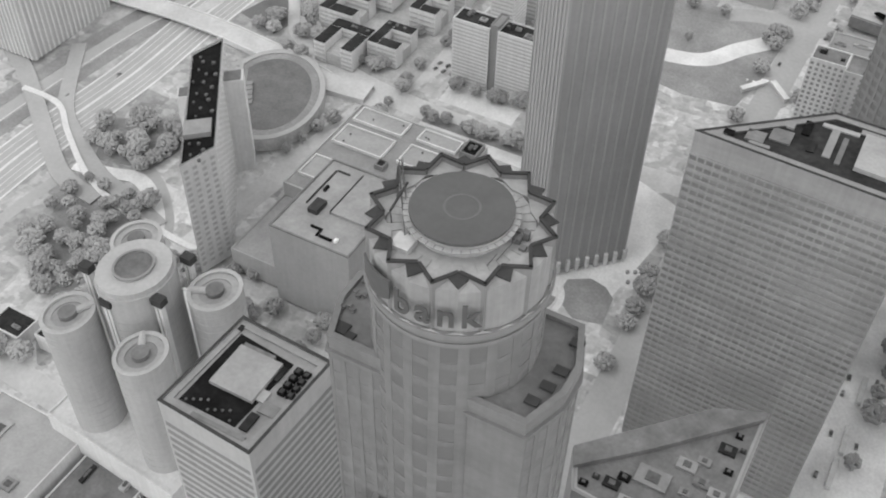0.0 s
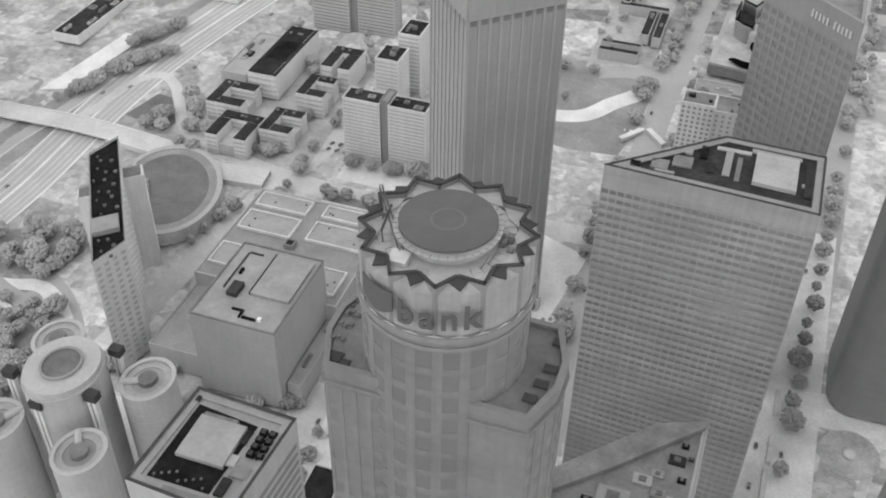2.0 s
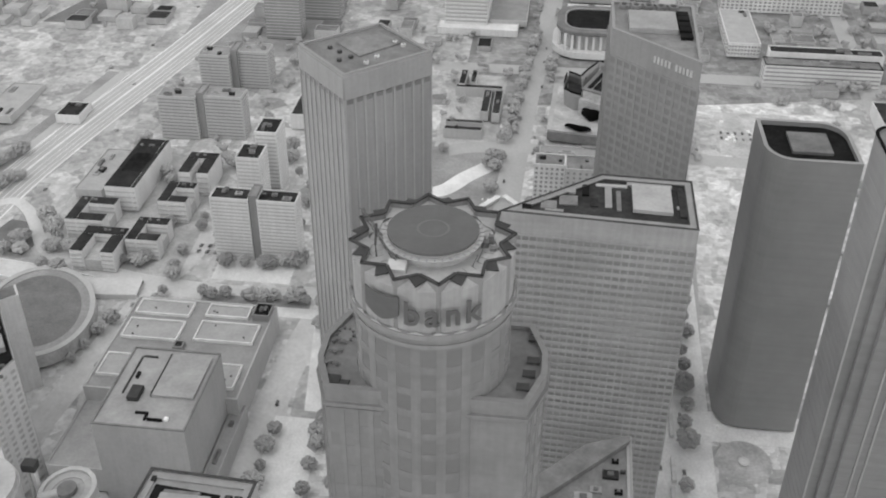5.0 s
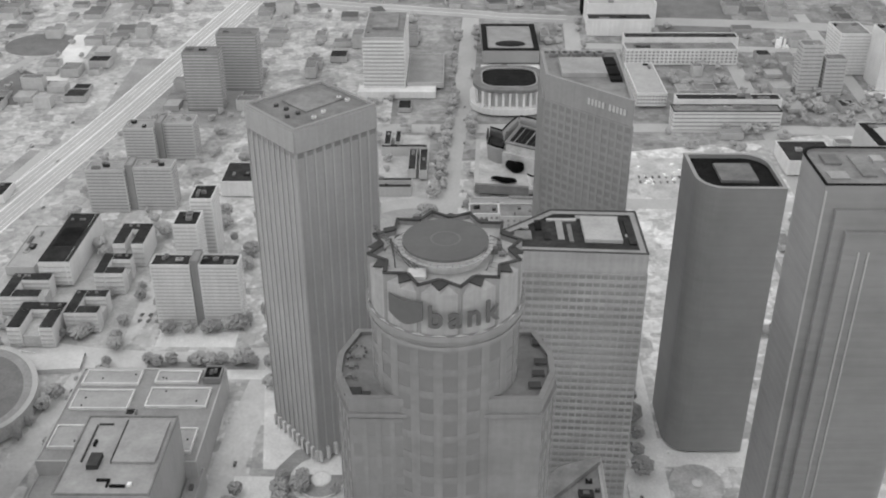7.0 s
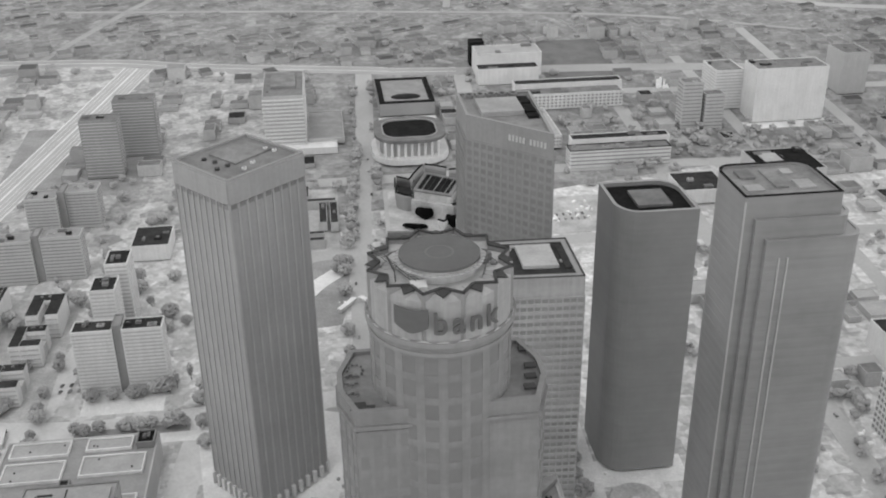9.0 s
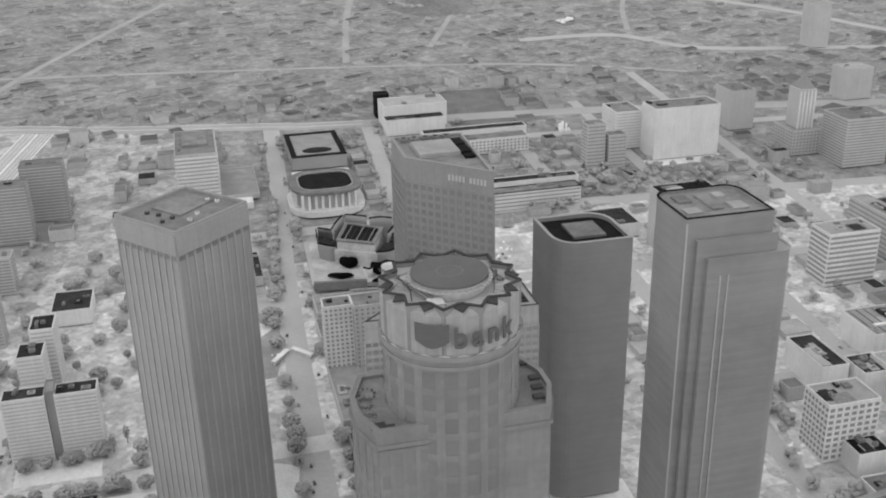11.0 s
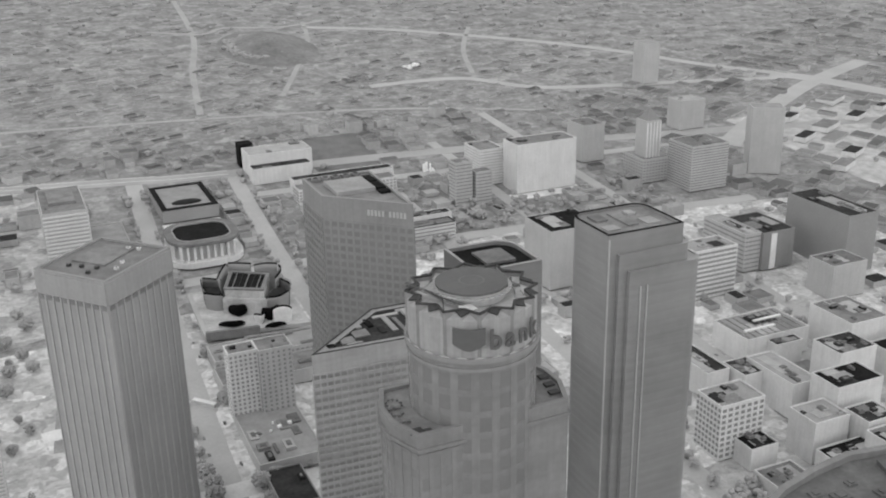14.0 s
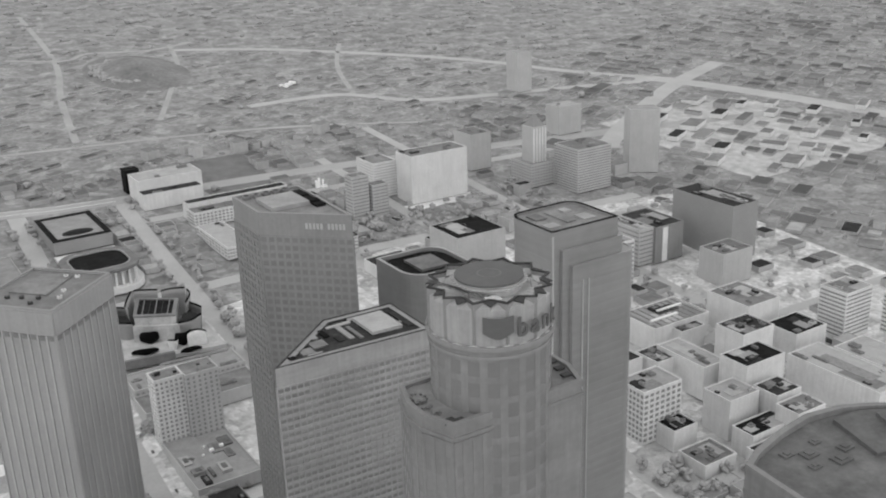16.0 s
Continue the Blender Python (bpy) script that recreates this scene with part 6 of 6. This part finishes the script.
patch("ground_field", [(-505, 740), (-440, 740), (-420, 800), (-470, 830)], "grass", 0.22, "dark playing field", "field")
patch("ground_oval", circle(42, 30, -470, 900, sy=.8), "grass", 0.22, "dark sports field", "field")
patch("ground_court", rect(-440, -410, 800, 930), "pave", 0.24, "bright flat yard", "yard")
frng = np.random.RandomState(3)


def near_road(x, y):
    for pts, wd in ROADS + [(q[1], q[2]) for q in FARWAYS]:
        for a, b in zip(pts, pts[1:]):
            ax, ay, bx, by = *a, *b
            dx, dy = bx - ax, by - ay
            t = max(0, min(1, ((x - ax) * dx + (y - ay) * dy) / (dx * dx + dy * dy)))
            if (ax + t * dx - x) ** 2 + (ay + t * dy - y) ** 2 < (wd / 2 + 6) ** 2:
                return True
    fx = np.interp(y, [60, 275, 430, 520, 690, 860, 1045], [-425, -411, -402, -383, -338, -298, -256])
    return (-62 < x - fx < 30 and y < 1070) or abs(y - np.interp(x, [-520, -299, 23, 500, 1200], [1085, 1070, 1000, 950, 820])) < 22


def boxes_mesh(name, items, mats, label, category):
    """Many far flat or ridged roofs joined into one mesh. items: centre, half sizes, turn, height, ridge."""
    V, F, MI = [], [], []
    for cx, cy, hx, hy, a, z, ridge in items:
        c, s = math.cos(a), math.sin(a)
        n = len(V)
        q = [(cx + x * c - y * s, cy + x * s + y * c) for x, y in ((-hx, -hy), (hx, -hy), (hx, hy), (-hx, hy))]
        V += [(*p, 0.0) for p in q] + [(*p, z) for p in q]
        F += [(n, n + 1, n + 5, n + 4), (n + 1, n + 2, n + 6, n + 5), (n + 2, n + 3, n + 7, n + 6), (n + 3, n, n + 4, n + 7)]
        MI += [0, 0, 0, 0]
        if ridge:
            V += [(cx - hx * c, cy - hx * s, z + ridge), (cx + hx * c, cy + hx * s, z + ridge)]
            F += [(n + 4, n + 5, n + 9, n + 8), (n + 6, n + 7, n + 8, n + 9), (n + 5, n + 6, n + 9), (n + 7, n + 4, n + 8)]
            MI += [1, 1, 0, 0]
        else:
            F.append((n + 4, n + 5, n + 6, n + 7))
            MI.append(1)
    me = bpy.data.meshes.new(name)
    me.from_pydata([site(x, y, 0) + Vector((0, 0, z)) for x, y, z in V], [], F)
    for m in mats:
        me.materials.append(M[m])
    me.polygons.foreach_set("material_index", MI)
    return tagged(new(name, me), label, category, kind="stuff")


def in_view(x, y):
    return y > 60 and -620 < x and (y > 0.30 * (x - 150)) and x * x + y * y < 2900 ** 2


# freight sheds with dark flat roofs beside the rail yard
for cx, cy, hx, hy in ((1088, 945, 26, 13), (1060, 862, 20, 9), (980, 840, 26, 12), (962, 895, 18, 8), (917, 812, 22, 8), (1134, 884, 14, 6), (1135, 822, 16, 8), (1042, 750, 14, 8), (1003, 704, 12, 16), (1097, 717, 16, 10), (1037, 672, 14, 10), (1029, 647, 9, 8), (966, 640, 24, 12), (1305, 778, 26, 7), (1201, 713, 10, 6), (1143, 657, 12, 6), (1210, 800, 20, 8), (1180, 860, 18, 7), (1010, 930, 14, 6), (930, 735, 18, 9), (880, 700, 20, 9)):
    th = thing("freight_shed", "low freight shed with a dark flat roof", "shed", (cx, cy, 0), "freight sheds")
    ca, sa = math.cos(.43), math.sin(.43)
    q = [(cx + x * ca - y * sa, cy + x * sa + y * ca) for x, y in ((-hx, -hy), (hx, -hy), (hx, hy), (-hx, hy))]
    part("wall", prism(bmesh.new(), q, 0, 7), "pale", th)
    part("roof", prism(bmesh.new(), inset(q, .6), 6.8, 7.3), frng.choice(("roof_dark", "roof", "roof")), th)
    FOOT.append((cx - hx * .9, cx + hx * .9, cy - hx * .7, cy + hx * .7))

houses, sheds, trees_far = [], [], []
for a0, x0, x1, y0, y1, cell in ((0.0, -620, 760, 60, 1120, 26), (0.35, -700, 900, 1000, 2900, 24), (0.43, 700, 2700, 150, 1500, 34), (0.1, 700, 1900, 1300, 2600, 26)):
    c, s = math.cos(a0), math.sin(a0)
    nx, ny = int((x1 - x0) / cell), int((y1 - y0) / (cell * .8))
    for i in range(nx):
        if i % 6 == 5:
            continue
        for j in range(ny):
            if j % 4 == 3 and cell < 30:
                continue
            lx, ly = (i - nx / 2) * cell, (j - ny / 2) * cell * .8
            x, y = (x0 + x1) / 2 + lx * c - ly * s, (y0 + y1) / 2 + lx * s + ly * c
            if not (x0 <= x <= x1 and y0 <= y <= y1) or not in_view(x, y) or near_road(x, y) or not clear(x, y, 12):
                continue
            if ((x - 365) / 95) ** 2 + ((y - 1630) / 160) ** 2 < 1 or (245 < x < 340 and 925 < y < 1080) or (-360 < x < 20 and 60 < y < 700) or (x < -290 and y < 700) or (-20 < x < 260 and y < 700):
                continue
            near = x < 760 and y < 1120
            u = frng.rand()
            if near or (a0 == 0.43):
                if u < (0.62 if near else 0.72):
                    hx, hy = frng.uniform(5, cell * .46), frng.uniform(5, cell * .4)
                    sheds.append((x + frng.uniform(-2, 2), y + frng.uniform(-2, 2), hx * (1.7 if frng.rand() < .2 and not near else 1), hy, a0, frng.choice([4, 5, 6, 8, 11, 15], p=[.25, .25, .2, .15, .1, .05]) * (1 if near else .6), 0))
                elif u < 0.85:
                    trees_far.append((x, y, frng.uniform(2.5, 5)))
            elif u < (0.46 if x * x + y * y < 1600 ** 2 else 0.16):
                houses.append((x + frng.uniform(-4, 4), y + frng.uniform(-3, 3), frng.uniform(5, 13), frng.uniform(3, 5.5), a0 + (0 if frng.rand() < .85 else 1.57), frng.uniform(1.8, 3.2), frng.choice([0, 0, 0, .8])))
                if frng.rand() < .22:
                    trees_far.append((x + frng.uniform(-12, 12), y + frng.uniform(-10, 10), frng.uniform(2, 5)))
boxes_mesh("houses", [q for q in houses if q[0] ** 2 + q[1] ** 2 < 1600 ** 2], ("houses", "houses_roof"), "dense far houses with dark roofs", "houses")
# Beyond 1600 m the haze is painted into the houses' greys.
boxes_mesh("houses", [q for q in houses if q[0] ** 2 + q[1] ** 2 >= 1600 ** 2], ("hazed_wall", "hazed_roof"), "houses on the horizon, their greys flattened as painted haze", "houses")
sheds.sort(key=lambda q: (q[0] + 60) ** 2 + (q[1] + 60) ** 2)
for cx, cy, hx, hy, a, z, _ in sheds[:210]:
    th = thing("low_building", "low flat-roofed workshop with pale walls", "building", (cx, cy, 0), "low workshops")
    q = [(cx + x * math.cos(a) - y * math.sin(a), cy + x * math.sin(a) + y * math.cos(a)) for x, y in ((-hx, -hy), (hx, -hy), (hx, hy), (-hx, hy))]
    b = prism(bmesh.new(), q, 0, z)
    part("wall", frame_ring(b, q, inset(q, .5), z, z + .6), "wall", th)
    part("roof", prism(bmesh.new(), inset(q, .5), z - .1, z + .15), frng.choice(("roof", "roof", "roof_dark", "roof_mid", "roof_pale")), th)
sheds = sheds[210:]
boxes_mesh("sheds", sheds, ("houses", "houses_roof"), "far workshops and sheds with flat roofs", "sheds")
for _ in range(260):
    a = frng.rand() * 6.28
    r = frng.rand() ** .5
    trees_far.append((345 + 60 * r * math.cos(a), 1630 + 95 * r * math.sin(a), frng.uniform(3, 6)))
for _ in range(220):
    x, y = frng.uniform(-600, 1700), frng.uniform(950, 2600)
    if in_view(x, y) and not near_road(x, y):
        trees_far.append((x, y, frng.uniform(2.5, 6)))
ico = bmesh.new()
bmesh.ops.create_icosphere(ico, subdivisions=1, radius=1)
iv = np.array([v.co[:] for v in ico.verts])
fi = np.array([[v.index for v in f.verts] for f in ico.faces])
ico.free()
V, F = [], []
cnt = 0
for x, y, r in trees_far + FAR_TREES:
    fine = y < 900
    for q in range(9 if fine else 2):
        k = frng.uniform(.35, .6) if fine else (1 if q == 0 else .7)
        sc = np.array((r, r * frng.uniform(.7, 1.1), r * frng.uniform(.7, 1.1))) * k
        jit = 1 + frng.uniform(-.25, .25, (len(iv), 1))
        off = frng.uniform(-.65, .65, 3) * r if fine else np.array((q * r * .8, q * r * frng.uniform(-.6, .6), 0))
        V.append(iv * sc * jit + (x + off[0], y + off[1], r * (1.15 if fine else .9) + off[2] * .7))
        F.append(fi + len(iv) * cnt)
        cnt += 1
me = bpy.data.meshes.new("far_trees")
me.from_pydata([site(x, y, 0) + Vector((0, 0, z)) for x, y, z in np.concatenate(V).tolist()], [], np.concatenate(F).tolist())
me.materials.append(M["leaf"])
tagged(new("far_trees", me), "scattered far trees between the houses", "trees", kind="stuff")

# hot spots: vents and boilers that show very bright
for x, y, z, n, sp in ((376, 895, 0, 14, 7), (560, 1393, 0, 16, 12), (392, 912, 0, 3, 4), (372, 860, 0, 2, 3), (196, 600, 0, 16, 26), (190, 585, 0, 10, 20), (340, 205, 0, 8, 20), (318, 262, 0, 4, 12), (-18, 470, 0, 4, 10), (40, 405, 10, 4, 12), (150, 250, 0, 3, 16)):
    for k in range(n):
        px, py = x + frng.uniform(-sp, sp), y + frng.uniform(-sp, sp) * .7
        far = x > 370 and y > 800
        w, h = frng.uniform(.5, 1.6) * (2 if far and y > 1000 else .75 if far else 1), frng.uniform(1.2, (13 if y < 900 else 7) if far else 2)
        u = thing("hot_vent", "small very warm vent standing in a yard", "vent", (px, py, z), "warm vents")
        pbox("casing", u, "hot", px - w, px + w, py - w * .7, py + w * .7, z, z + h)
